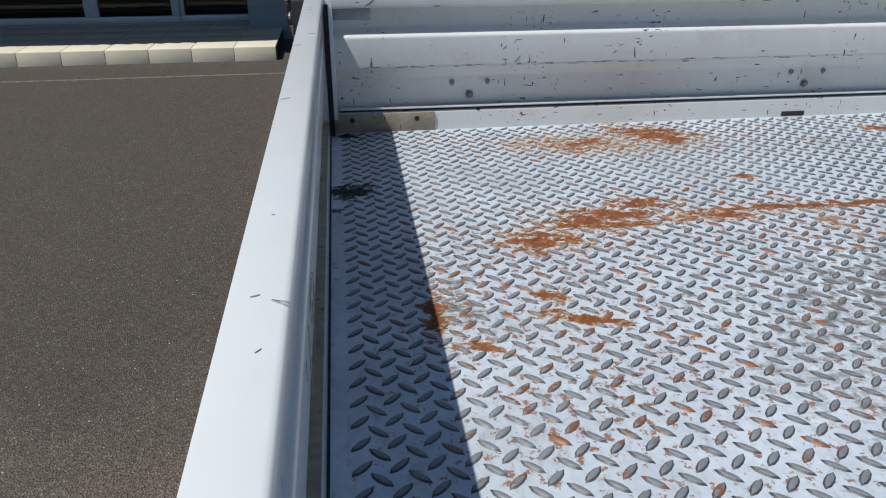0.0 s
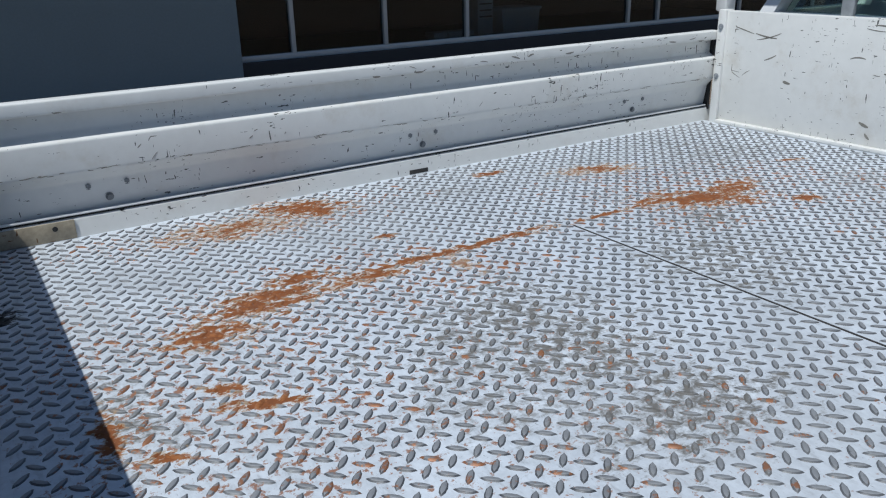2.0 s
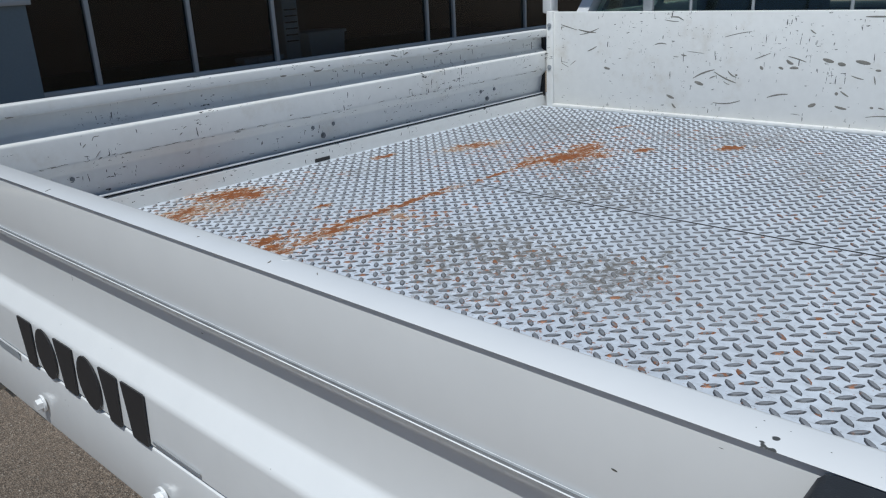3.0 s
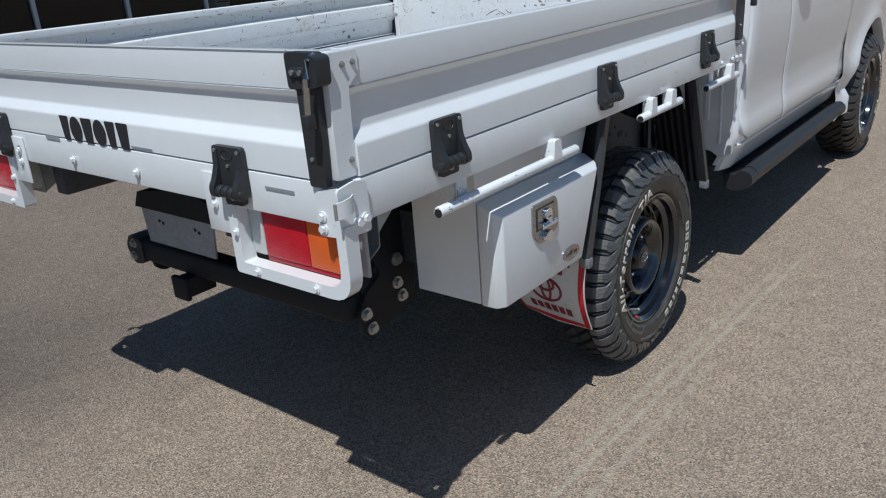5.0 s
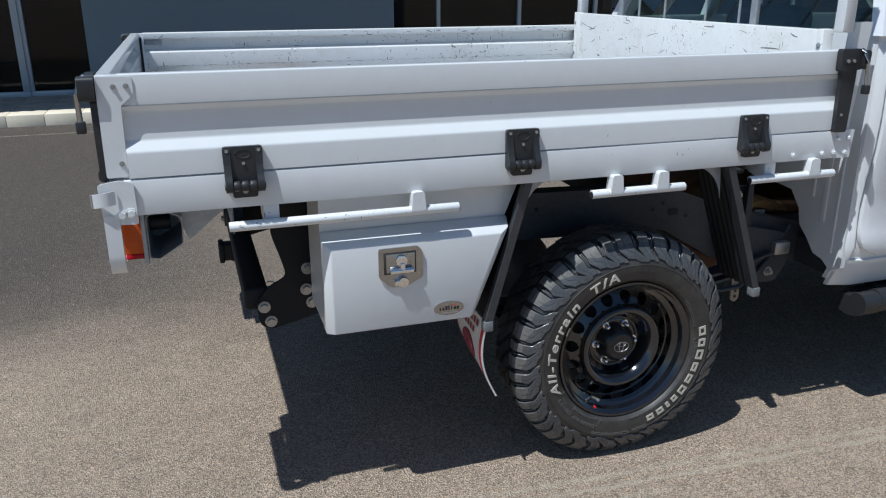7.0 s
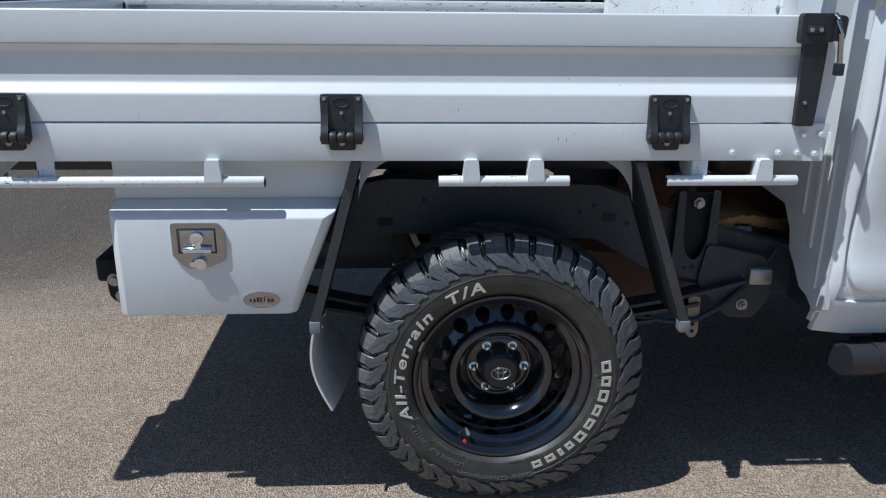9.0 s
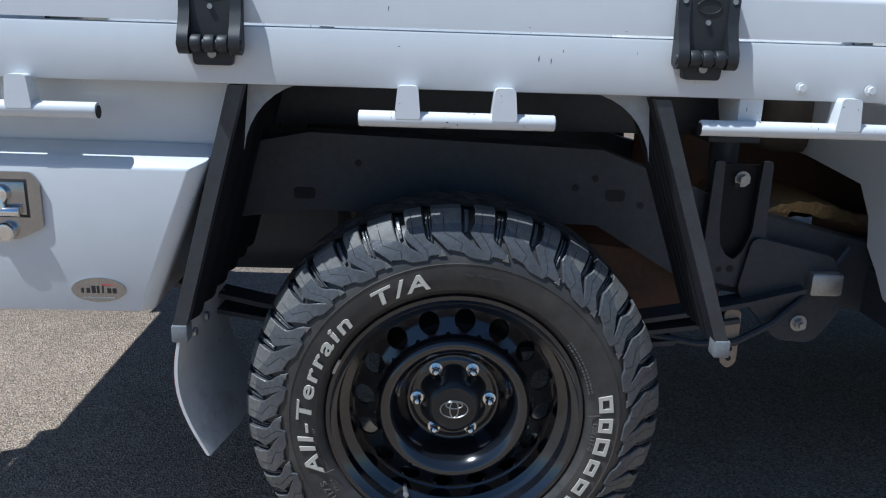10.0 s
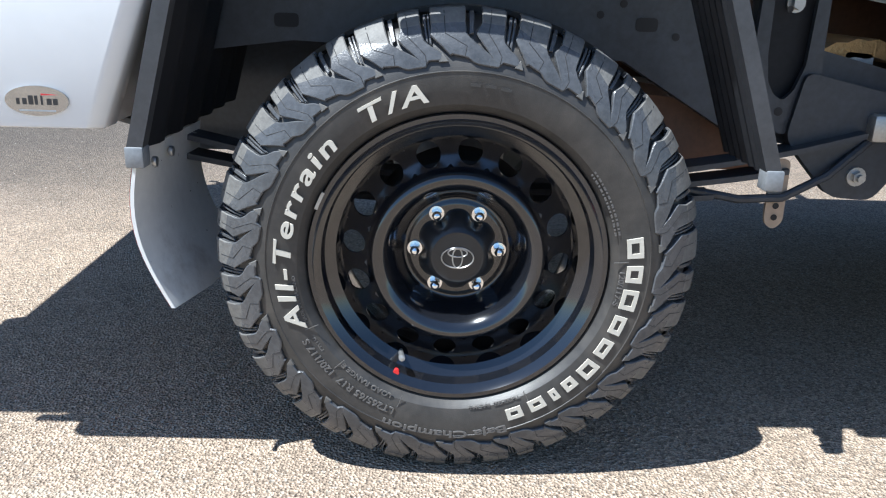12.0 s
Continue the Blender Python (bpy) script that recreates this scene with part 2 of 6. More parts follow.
# rust stains on the tray floor: x, y, half length, half width, turn, strength
RUST_ROWS = [
    (-0.785, 0.765, 0.085, 0.055, -30, 1.0), (-0.76, 0.745, 0.05, 0.04, -30, 1.0), (-0.95, 0.72, 0.17, 0.07, -5, 0.55),
    (-1.03, 0.34, 0.12, 0.055, 8, 0.83), (-1.14, 0.27, 0.07, 0.05, 0, 0.8), (-0.95, 0.4, 0.06, 0.02, 0, 0.9),
    (-0.66, 0.355, 0.25, 0.013, 0, 1.0), (-0.84, 0.335, 0.12, 0.03, 0, 0.65),
    (-0.04, 0.3, 0.12, 0.05, -25, 1.0), (0.07, 0.31, 0.1, 0.05, 15, 0.8), (-0.13, 0.335, 0.06, 0.025, -20, 0.8), (-0.27, 0.345, 0.1, 0.012, 0, 0.75),
    (-0.05, 0.62, 0.12, 0.05, -20, 0.6), (-0.288, 0.752, 0.04, 0.016, 0, 0.9), (-0.722, 0.5, 0.026, 0.012, 0, 0.95),
    (0.147, 0.168, 0.026, 0.02, 0, 0.9), (0.28, -0.02, 0.045, 0.022, -30, 0.95), (0.41, 0.39, 0.04, 0.01, -20, 0.8),
    (-1.17, 0.11, 0.032, 0.015, -30, 0.85), (-1.135, 0.045, 0.045, 0.013, -20, 0.9), (-1.315, 0.08, 0.014, 0.05, 0, 0.9), (-1.27, 0.0, 0.03, 0.012, -30, 0.85),
        (-1.07, -0.44, 0.04, 0.02, -30, 0.95), (-0.68, 0.29, 0.02, 0.06, 0, 0.5),
]
RUST = [(x, y, a * (1.22 if k >= 0.9 else 1.0), b * (1.22 if k >= 0.9 else 1.0), turn, min(1.0, k * 1.08)) for x, y, a, b, turn, k in RUST_ROWS]
# darker smudges: x, y, half length, half width, turn, strength
SMUDGE = [(-0.999, 0.084, 0.024, 0.022, 0, 1.0), (-0.426, 0.1, 0.02, 0.016, 0, 0.9), (-1.416, 0.51, 0.03, 0.035, 0, 1.0), (-1.414, 0.837, 0.03, 0.02, 0, 1.0), (-0.75, 0.08, 0.2, 0.15, 20, 0.75), (-0.72, -0.25, 0.16, 0.1, 0, 0.85), (-0.735, -0.06, 0.18, 0.14, 0, 0.8), (-0.86, 0.0, 0.14, 0.12, 30, 0.6), (-0.9, -0.12, 0.18, 0.09, -30, 0.5), (-0.46, 0.68, 0.09, 0.05, 0, 0.5), (-1.29, 0.1, 0.05, 0.12, 0, 0.7), (-0.22, -0.45, 0.03, 0.014, 0, 0.9), (-0.3, 0.05, 0.2, 0.2, 0, 0.6), (0.3, 0.55, 0.3, 0.25, 0, 0.5), (0.4, 0.0, 0.2, 0.3, 0, 0.5), (-0.12, 0.2, 0.12, 0.1, 0, 0.6), (0.1, -0.3, 0.25, 0.15, 0, 0.45)]


# broad zones with specks of rust
SPECK = [(-1.0, -0.15, 0.32, 0.3, 0, 0.75), (-0.95, 0.3, 0.42, 0.16, 5, 1.0), (-0.92, 0.72, 0.34, 0.1, -4, 0.9), (0.02, 0.35, 0.34, 0.2, -25, 1.0), (-1.17, 0.05, 0.2, 0.3, 0, 1.0), (-0.45, 0.34, 0.5, 0.05, 0, 0.8), (0.25, 0.0, 0.25, 0.25, 0, 0.6), (-0.1, -0.5, 0.9, 0.2, 0, 0.45)]


def stain(nt, xyz, wobble, rows):
    total = None
    for x, y, a, b, turn, k in rows:
        c, s_ = math.cos(radians(turn)), math.sin(radians(turn))
        dx, dy = math_node(nt, "SUBTRACT", xyz.outputs[0], x), math_node(nt, "SUBTRACT", xyz.outputs[1], y)
        u = math_node(nt, "MULTIPLY_ADD", dx, c / a, math_node(nt, "MULTIPLY", dy, s_ / a))
        v = math_node(nt, "MULTIPLY_ADD", dx, -s_ / b, math_node(nt, "MULTIPLY", dy, c / b))
        r = math_node(nt, "SQRT", math_node(nt, "ADD", math_node(nt, "MULTIPLY", u, u), math_node(nt, "MULTIPLY", v, v)))
        f = math_node(nt, "MULTIPLY", math_node(nt, "SUBTRACT", 2.0, math_node(nt, "ADD", r, wobble), 0, True), k)
        total = f if total is None else math_node(nt, "MAXIMUM", total, f)
    return total


def make_plate(name, colour, rough, metal, wear, islands=False):
    m = mat(name, colour, rough, metal, vary=0.17, scale=9, fine=85)
    nt, p, base, co = shell_of(m)
    xyz = nt.nodes.new("ShaderNodeSeparateXYZ")
    nt.links.new(co.outputs["Object"], xyz.inputs[0])
    wob = math_node(nt, "MULTIPLY_ADD", math_node(nt, "MULTIPLY_ADD", noise_node(nt, co, 120, 3), 0.35, noise_node(nt, co, 1.0, 6, (19, 46, 1), 0.75)), 4.8, -2.4)
    scuff = step(nt, noise_node(nt, co, 1.0, 5, (70, 24, 1), 0.7), 0.5, 0.75)
    out = mix_colour(nt, math_node(nt, "MULTIPLY", scuff, wear), base, (0.24, 0.25, 0.26))
    haze = step(nt, noise_node(nt, co, 2.6, 4), 0.45, 0.75)
    out = mix_colour(nt, math_node(nt, "MULTIPLY", haze, 0.3), out, (0.36, 0.37, 0.38))
    sm = stain(nt, xyz, wob, SMUDGE)
    out = mix_colour(nt, math_node(nt, "MULTIPLY", math_node(nt, "MULTIPLY", step(nt, sm, 0.1, 0.7), 0.95), step(nt, noise_node(nt, co, 55, 5, None, 0.7), 0.36, 0.62)), out, (0.13, 0.122, 0.11))
    ru = stain(nt, xyz, wob, RUST)
    tan = mix_colour(nt, math_node(nt, "MULTIPLY", step(nt, ru, 0.05, 0.5), 0.75), out, (0.36, 0.24, 0.13))
    orange = mix_colour(nt, noise_node(nt, co, 60, 3), (0.27, 0.088, 0.022), (0.1, 0.034, 0.012))
    out = mix_colour(nt, step(nt, ru, 0.42, 0.62), tan, orange)
    # two oily drips beside the tailgate
    oil = stain(nt, xyz, wob, [(-1.405, 0.51, 0.04, 0.045, 0, 1.0), (-1.405, 0.835, 0.03, 0.016, 0, 1.0), (-1.43, 0.43, 0.012, 0.012, 0, 1.0)])
    out = mix_colour(nt, step(nt, oil, 0.2, 0.5), out, (0.012, 0.011, 0.01))
    # specks and thin runs of rust
    zone = stain(nt, xyz, math_node(nt, "MULTIPLY_ADD", noise_node(nt, co, 7, 3), 1.6, -0.5), SPECK)
    dots = noise_node(nt, co, 75, 4, None, 0.7)
    if islands:
        geo = nt.nodes.new("ShaderNodeNewGeometry")
        info = nt.nodes.new("ShaderNodeObjectInfo")
        chance = math_node(nt, "FRACT", math_node(nt, "ADD", geo.outputs["Random Per Island"], info.outputs["Random"]))
        dots = math_node(nt, "MULTIPLY_ADD", step(nt, chance, 0.5, 1.0), 0.14, math_node(nt, "MULTIPLY", dots, 0.92))
    dots = step(nt, math_node(nt, "MULTIPLY_ADD", zone, 0.13, dots), 0.66, 0.74)
    dots = math_node(nt, "MULTIPLY", dots, step(nt, zone, 0.0, 0.35))
    out = mix_colour(nt, math_node(nt, "MULTIPLY", dots, 0.85), out, (0.27, 0.105, 0.035))
    nicks = step(nt, noise_node(nt, co, 1.0, 3, (210, 60, 1), 0.65), 0.66, 0.7)
    out = mix_colour(nt, math_node(nt, "MULTIPLY", nicks, wear), out, (0.1, 0.1, 0.1))
    nt.links.new(out, p.inputs["Base Color"])
    dull = math_node(nt, "MAXIMUM", step(nt, ru, 0.1, 0.5), math_node(nt, "MULTIPLY", step(nt, sm, 0.1, 0.7), 0.5))
    nt.links.new(math_node(nt, "MULTIPLY", math_node(nt, "SUBTRACT", 1.0, dull), metal), p.inputs["Metallic"])
    nt.links.new(math_node(nt, "MULTIPLY_ADD", dull, 0.5, rough, True), p.inputs["Roughness"])
    b = nt.nodes.new("ShaderNodeBump")
    b.inputs["Strength"].default_value, b.inputs["Distance"].default_value = 0.25, 0.002
    nt.links.new(noise_node(nt, co, 130, 4), b.inputs["Height"])
    nt.links.new(b.outputs[0], p.inputs["Normal"])
    # one pattern over plate and lugs alike
    place = nt.nodes.new("ShaderNodeNewGeometry")
    for link in [k for k in nt.links if k.from_node == co]:
        nt.links.new(place.outputs["Position"], link.to_socket)
    return m


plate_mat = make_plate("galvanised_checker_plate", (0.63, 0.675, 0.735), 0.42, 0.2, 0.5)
# worn lug sides, near black because their shade is put into the colour
lug_side_shade = make_plate("worn_plate_lugs", (0.07, 0.075, 0.085), 0.5, 0.2, 0.7, True)
# worn grey tops, darkened too for the reflection of the dark building
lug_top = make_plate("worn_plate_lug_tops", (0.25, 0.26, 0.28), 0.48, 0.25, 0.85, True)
scratch_dark = mat("scratched_paint", (0.2, 0.19, 0.165), 0.6, vary=0.3, scale=40, fine=200)
tan_rust = mat("tan_worn_edge", (0.34, 0.29, 0.21), 0.6, vary=0.3, scale=25, fine=120)
chipped(tan_rust, 0.06, (0.16, 0.08, 0.03))


# ---- building tools ----
from mathutils.geometry import tessellate_polygon


def finish(bm, name, material, smooth=35):
    bmesh.ops.recalc_face_normals(bm, faces=bm.faces[:])
    me = bpy.data.meshes.new(name)
    bm.to_mesh(me)
    bm.free()
    if smooth:
        me.polygons.foreach_set("use_smooth", [True] * len(me.polygons))
        me.set_sharp_from_angle(angle=radians(smooth))
    if material:
        me.materials.append(material)
    return me


def part(name, bm, material, parent, label="", smooth=35):
    ob = new(name, finish(bm, name, material, smooth))
    ob.parent = parent
    if label:
        ob["label"] = label
    return ob


def again(ob, m, parent):
    """Another piece on the same mesh."""
    o = new(ob.name.split(".")[0], ob.data)
    o.parent = parent
    o.matrix_basis = m
    if "label" in ob:
        o["label"] = ob["label"]
    return o


def structure(name, bm, material, label, category, parent=None, smooth=35):
    ob = part(name, bm, material, parent, "", smooth)
    return tagged(ob, label, category, "", "structure")


def box(bm, x0, x1, y0, y1, z0, z1, bevel=0.0, segs=2):
    made = bmesh.ops.create_cube(bm, size=1)["verts"]
    for v in made:
        v.co = ((x0 + x1) / 2 + v.co.x * (x1 - x0), (y0 + y1) / 2 + v.co.y * (y1 - y0), (z0 + z1) / 2 + v.co.z * (z1 - z0))
    if bevel:
        edges = list({e for v in made for e in v.link_edges})
        bmesh.ops.bevel(bm, geom=edges, offset=bevel, segments=segs, profile=0.5, affect="EDGES")
    return bm


def rod(bm, p0, p1, r, segs=14, r2=None, bevel=0.0):
    p0, p1 = Vector(p0), Vector(p1)
    turn = (p1 - p0).to_track_quat("Z", "Y").to_matrix().to_4x4()
    made = bmesh.ops.create_cone(bm, cap_ends=True, segments=segs, radius1=r, radius2=r if r2 is None else r2, depth=(p1 - p0).length, matrix=Matrix.Translation((p0 + p1) / 2) @ turn)["verts"]
    if bevel:
        caps = [e for e in {e for v in made for e in v.link_edges} if any(len(f.verts) > 4 for f in e.link_faces)]
        bmesh.ops.bevel(bm, geom=caps, offset=bevel, segments=2, profile=0.5, affect="EDGES")
    return bm


def sweep(bm, points, r, segs=10):
    """A round bar along a line of points."""
    pts = [Vector(p) for p in points]
    rings = []
    for n, p in enumerate(pts):
        way = (pts[min(n + 1, len(pts) - 1)] - pts[max(n - 1, 0)]).normalized()
        side = way.cross(Vector((0.13, 0.31, 0.94)).normalized()).normalized()
        up = side.cross(way)
        rings.append([bm.verts.new(p + r * (math.cos(a) * side + math.sin(a) * up)) for a in (2 * math.pi * k / segs for k in range(segs))])
    for a, b in zip(rings, rings[1:]):
        for k in range(segs):
            bm.faces.new((a[k], a[(k + 1) % segs], b[(k + 1) % segs], b[k]))
    bm.faces.new(rings[0]), bm.faces.new(rings[-1][::-1])
    return bm


def prism(bm, poly, place, low, high):
    """A closed polygon of (u, v), carried by place(u, v, w) from w = low to w = high."""
    a = [bm.verts.new(place(u, v, low)) for u, v in poly]
    b = [bm.verts.new(place(u, v, high)) for u, v in poly]
    n = len(poly)
    for k in range(n):
        bm.faces.new((a[k], a[(k + 1) % n], b[(k + 1) % n], b[k]))
    for tri in tessellate_polygon([[Vector((u, v, 0)) for u, v in poly]]):
        if len(set(tri)) == 3:
            for ring in (a, b):
                try:
                    bm.faces.new([ring[k] for k in tri])
                except ValueError:
                    pass
    return bm


def fillet(poly, r, segs=3, skip=()):
    """The polygon with its corners rounded."""
    out = []
    for n, p in enumerate(poly):
        p, a, b = Vector(p), Vector(poly[n - 1]), Vector(poly[(n + 1) % len(poly)])
        la, lb = (a - p).length, (b - p).length
        d = min(r, 0.45 * la, 0.45 * lb)
        if n in skip or d < 1e-5:
            out.append(tuple(p))
            continue
        p0, p1 = p + (a - p) * d / la, p + (b - p) * d / lb
        for k in range(segs + 1):
            t = k / segs
            out.append(tuple((1 - t) ** 2 * p0 + 2 * t * (1 - t) * p + t * t * p1))
    return out


def revolve(bm, profile, segs=64, closed=False):
    """Turns (radius, y) about the y axis."""
    rings = []
    for r, y in profile:
        if r < 1e-6:
            rings.append([bm.verts.new((0, y, 0))] * segs)
        else:
            rings.append([bm.verts.new((r * math.cos(a), y, r * math.sin(a))) for a in (2 * math.pi * k / segs for k in range(segs))])
    pairs = list(zip(rings, rings[1:])) + ([(rings[-1], rings[0])] if closed else [])
    for a, b in pairs:
        for k in range(segs):
            vs = [a[k], a[(k + 1) % segs], b[(k + 1) % segs], b[k]]
            vs = [v for i, v in enumerate(vs) if v not in vs[:i]]
            if len(vs) > 2:
                bm.faces.new(vs)
    return bm


def hexbolt(bm, p, way, r=0.008, h=0.006):
    p, way = Vector(p), Vector(way).normalized()
    rod(bm, p, p + way * h * 0.3, r * 1.5, 14)
    rod(bm, p + way * h * 0.3, p + way * h, r, 6)
    return bm


BOLTS = {}


def bolt(name, p, way, r, h, material, parent, label=""):
    """One hexagon-headed bolt; alike bolts share a mesh."""
    key = (r, h, material.name)
    if key not in BOLTS:
        BOLTS[key] = finish(hexbolt(bmesh.new(), (0, 0, 0), (0, 0, 1), r, h), "bolt", material)
    o = new(name, BOLTS[key])
    o.parent = parent
    o.matrix_basis = Matrix.Translation(p) @ Vector(way).to_track_quat("Z", "Y").to_matrix().to_4x4()
    if label:
        o["label"] = label


def thing(name, label, category, group="", at=(0, 0, 0)):
    ob = tagged(new(name), label, category, group)
    ob.location = at
    ob.empty_display_size = 0.1
    return ob


XZ = lambda u, v, w: (u, w, v)
YZ = lambda u, v, w: (w, u, v)


# ---- ground and building ----
ground_bm = bmesh.new()
bmesh.ops.create_grid(ground_bm, x_segments=4, y_segments=4, size=400)
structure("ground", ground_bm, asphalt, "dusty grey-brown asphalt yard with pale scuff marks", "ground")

WALL_Y, PAVE_Z = 8.1, 0.13
kerb = tagged(new("pavement"), "raised paved strip with a cream kerb along the building", "pavement", "", "structure")
part("paving_bed", box(bmesh.new(), -14.0, -2.16, 7.25, 8.75, -0.1, PAVE_Z - 0.008), kerb_stone, kerb)
end_bm = box(bmesh.new(), -2.16, -2.03, 6.99, WALL_Y, -0.1, PAVE_Z - 0.01, 0.01)
part("kerb_end", end_bm, dull_black, kerb, "dark kerb end")
stone = None
for n in range(30):
    x1 = -2.035 - n * 0.392
    if stone is None:
        stone = part("kerb_stone", box(bmesh.new(), -0.389, 0, 0, 0.33, -0.05, PAVE_Z, 0.008), kerb_stone, kerb)
        stone.location = (x1, 6.97, 0)
        paver = part("paver", box(bmesh.new(), -0.388, 0, 0, 0.39, 0.06, PAVE_Z - 0.003, 0.004), paver_mat, kerb)
        paver.location = (x1, 7.305, 0)
    else:
        again(stone, Matrix.Translation((x1, 6.97, 0)), kerb)
        again(paver, Matrix.Translation((x1, 7.305, 0)), kerb)
    if n < 20:
        for k in range(1, 4):
            again(paver, Matrix.Translation((x1, 7.305 + 0.393 * k, 0)), kerb)

wall_bm = bmesh.new()
box(wall_bm, -2.38, 1.58, WALL_Y, WALL_Y + 0.6, -0.1, 1.42)
box(wall_bm, -2.38, 0.55, WALL_Y, WALL_Y + 0.6, 1.42, 3.6)
box(wall_bm, 1.42, 1.58, WALL_Y + 0.02, WALL_Y + 0.6, 1.42, 3.6)
structure("wall_front", wall_bm, wall_paint, "slate-blue painted rendered wall in the shade of an awning", "wall")
trim_bm = box(bmesh.new(), 0.5, 1.62, WALL_Y - 0.06, WALL_Y + 0.2, 1.42, 1.5, 0.008)
structure("trim_sill", trim_bm, alu, "pale blue-grey sill on the low wall", "sill")
plinth_bm = box(bmesh.new(), 1.58, 15.0, WALL_Y + 0.12, WALL_Y + 0.4, -0.1, 0.42)
structure("wall_plinth", plinth_bm, mat("dark_blue_plinth", (0.014, 0.02, 0.032), 0.6), "dark blue plinth under the showroom windows", "wall")
upper_bm = box(bmesh.new(), -14.0, 15.0, 8.75, 8.95, 2.7, 4.2)
structure("wall_upper", upper_bm, wall_paint, "slate-blue wall above the windows", "wall")
back_bm = box(bmesh.new(), -14.2, 15.2, 14.0, 14.2, -0.1, 4.2)
box(back_bm, -14.2, -14.0, 8.7, 14.0, -0.1, 4.2)
box(back_bm, 15.0, 15.2, 8.2, 14.0, -0.1, 4.2)
structure("wall_back", back_bm, room_dark, "dark showroom walls", "wall")
structure("ceiling", box(bmesh.new(), -14.2, 15.2, 8.96, 14.2, 4.2, 4.4), room_dark, "dark showroom ceiling", "ceiling")
structure("floor", box(bmesh.new(), -14.0, 15.0, 8.76, 14.0, -0.1, 0.12), room_floor, "dark tiled showroom floor", "floor")
awn_bm = bmesh.new()
zig = []
for n in range(190):
    zig += [(-14 + n * 0.155, 3.0), (-14 + n * 0.155 + 0.05, 3.035), (-14 + n * 0.155 + 0.09, 3.035), (-14 + n * 0.155 + 0.13, 3.0)]
low = [awn_bm.verts.new((x, 6.74 + 0.05 * math.sin(1.7 * x) * (z > 3.01), z)) for x, z in zig]
high = [awn_bm.verts.new((x, 9.0, z + 0.12)) for x, z in zig]
for a in range(len(zig) - 1):
    awn_bm.faces.new((low[a], low[a + 1], high[a + 1], high[a]))
structure("awning", awn_bm, awning_steel, "corrugated steel awning over the shop front", "awning", smooth=0)


def shop_window(name, x0, x1, z0, z1, y, mullions, label, thick=0.06):
    root = tagged(new(name), label, "window", "", "structure")
    part("window_frame", box(bmesh.new(), x0, x1, y, y + 0.09, z0, z0 + 0.07, 0.004), alu, root)
    part("window_frame", box(bmesh.new(), x0, x1, y, y + 0.09, z1 - 0.06, z1, 0.004), alu, root)
    xs = [x0 + thick / 2, *mullions, x1 - thick / 2]
    for x in xs:
        part("mullion", box(bmesh.new(), x - thick / 2, x + thick / 2, y - 0.012, y + 0.085, z0 + 0.07, z1 - 0.06, 0.004), alu, root)
    for a, b in zip(xs, xs[1:]):
        pane = part("pane", box(bmesh.new(), a + thick / 2, b - thick / 2, y + 0.035, y + 0.041, z0 + 0.07, z1 - 0.06), shop_glass, root, smooth=0)
        pane.visible_shadow = False
    return root


shop_window("window_1", 1.58, 15.0, 0.42, 2.75, WALL_Y + 0.2, (2.3, 3.56, 4.82, 7.85, 8.5, 10.5, 12.6), "dark showroom windows in blue-grey aluminium frames", 0.055)
shop_window("window_2", -14.0, -4.13, 0.13, 2.75, 8.62, (-6.4, -9.0, -11.6), "tall dark shop windows in blue-grey frames", 0.07)
shop_window("door_1", -4.13, -3.18, 0.13, 2.75, 8.6, (), "glazed aluminium shop door, closed", 0.085)
shop_window("window_3", -3.18, -2.38, 0.13, 2.75, 8.62, (), "narrow shop window beside the door", 0.05)

shop_window("window_4", 0.55, 1.42, 1.5, 2.75, WALL_Y + 0.1, (), "small window above the low wall", 0.05)

bin_ob = thing("storage_tub", "white plastic storage tub on the showroom floor", "tub", at=(6.25, 9.2, 0.12))
part("tub_body", prism(bmesh.new(), [(-0.3, 0), (0.3, 0), (0.36, 0.62), (-0.36, 0.62)], XZ, -0.25, 0.25), white_ware, bin_ob)
part("rim", box(bmesh.new(), -0.38, 0.38, -0.28, 0.28, 0.62, 0.66, 0.01), white_ware, bin_ob)
col_ob = thing("display_column", "white printed display column behind the glass", "display", at=(5.6, 9.1, 0.12))
part("column_body", box(bmesh.new(), -0.14, 0.14, -0.14, 0.14, 0, 1.25, 0.02), white_ware, col_ob)
for k in range(6):
    part("print_bar", box(bmesh.new(), -0.11, 0.11, -0.143, -0.139, 0.55 + 0.09 * k, 0.57 + 0.09 * k), black_print, col_ob)
for k, (x, w) in enumerate(((4.95, 0.2), (4.6, 0.09))):
    o = thing("paper_box", "small white box on the window ledge", "box", "boxes behind the glass", at=(x, 8.75, 0.12))
    part("carton", box(bmesh.new(), -w, w, -0.1, 0.1, 0, 0.36, 0.01), white_ware, o)
    part("lid", box(bmesh.new(), -w - 0.02, w + 0.02, -0.12, 0.12, 0.36, 0.42, 0.01), white_ware, o)


# ---- the truck ----
truck = thing("tray_truck", "white utility truck with a steel drop-side tray, parked on asphalt", "truck")

# tray floor of two checker plates, with bearers under it
FLOOR_Z, TOP_Z = 1.04, 1.318
X0, X1, HALF = -1.443, 0.64, 0.832
for a, b in ((X0, -0.386), (-0.384, X1)):
    part("tray_plate", box(bmesh.new(), a, b, -HALF, 0.862, FLOOR_Z - 0.004, FLOOR_Z), plate_mat, truck, "galvanised checker plate with rust stains", smooth=0)


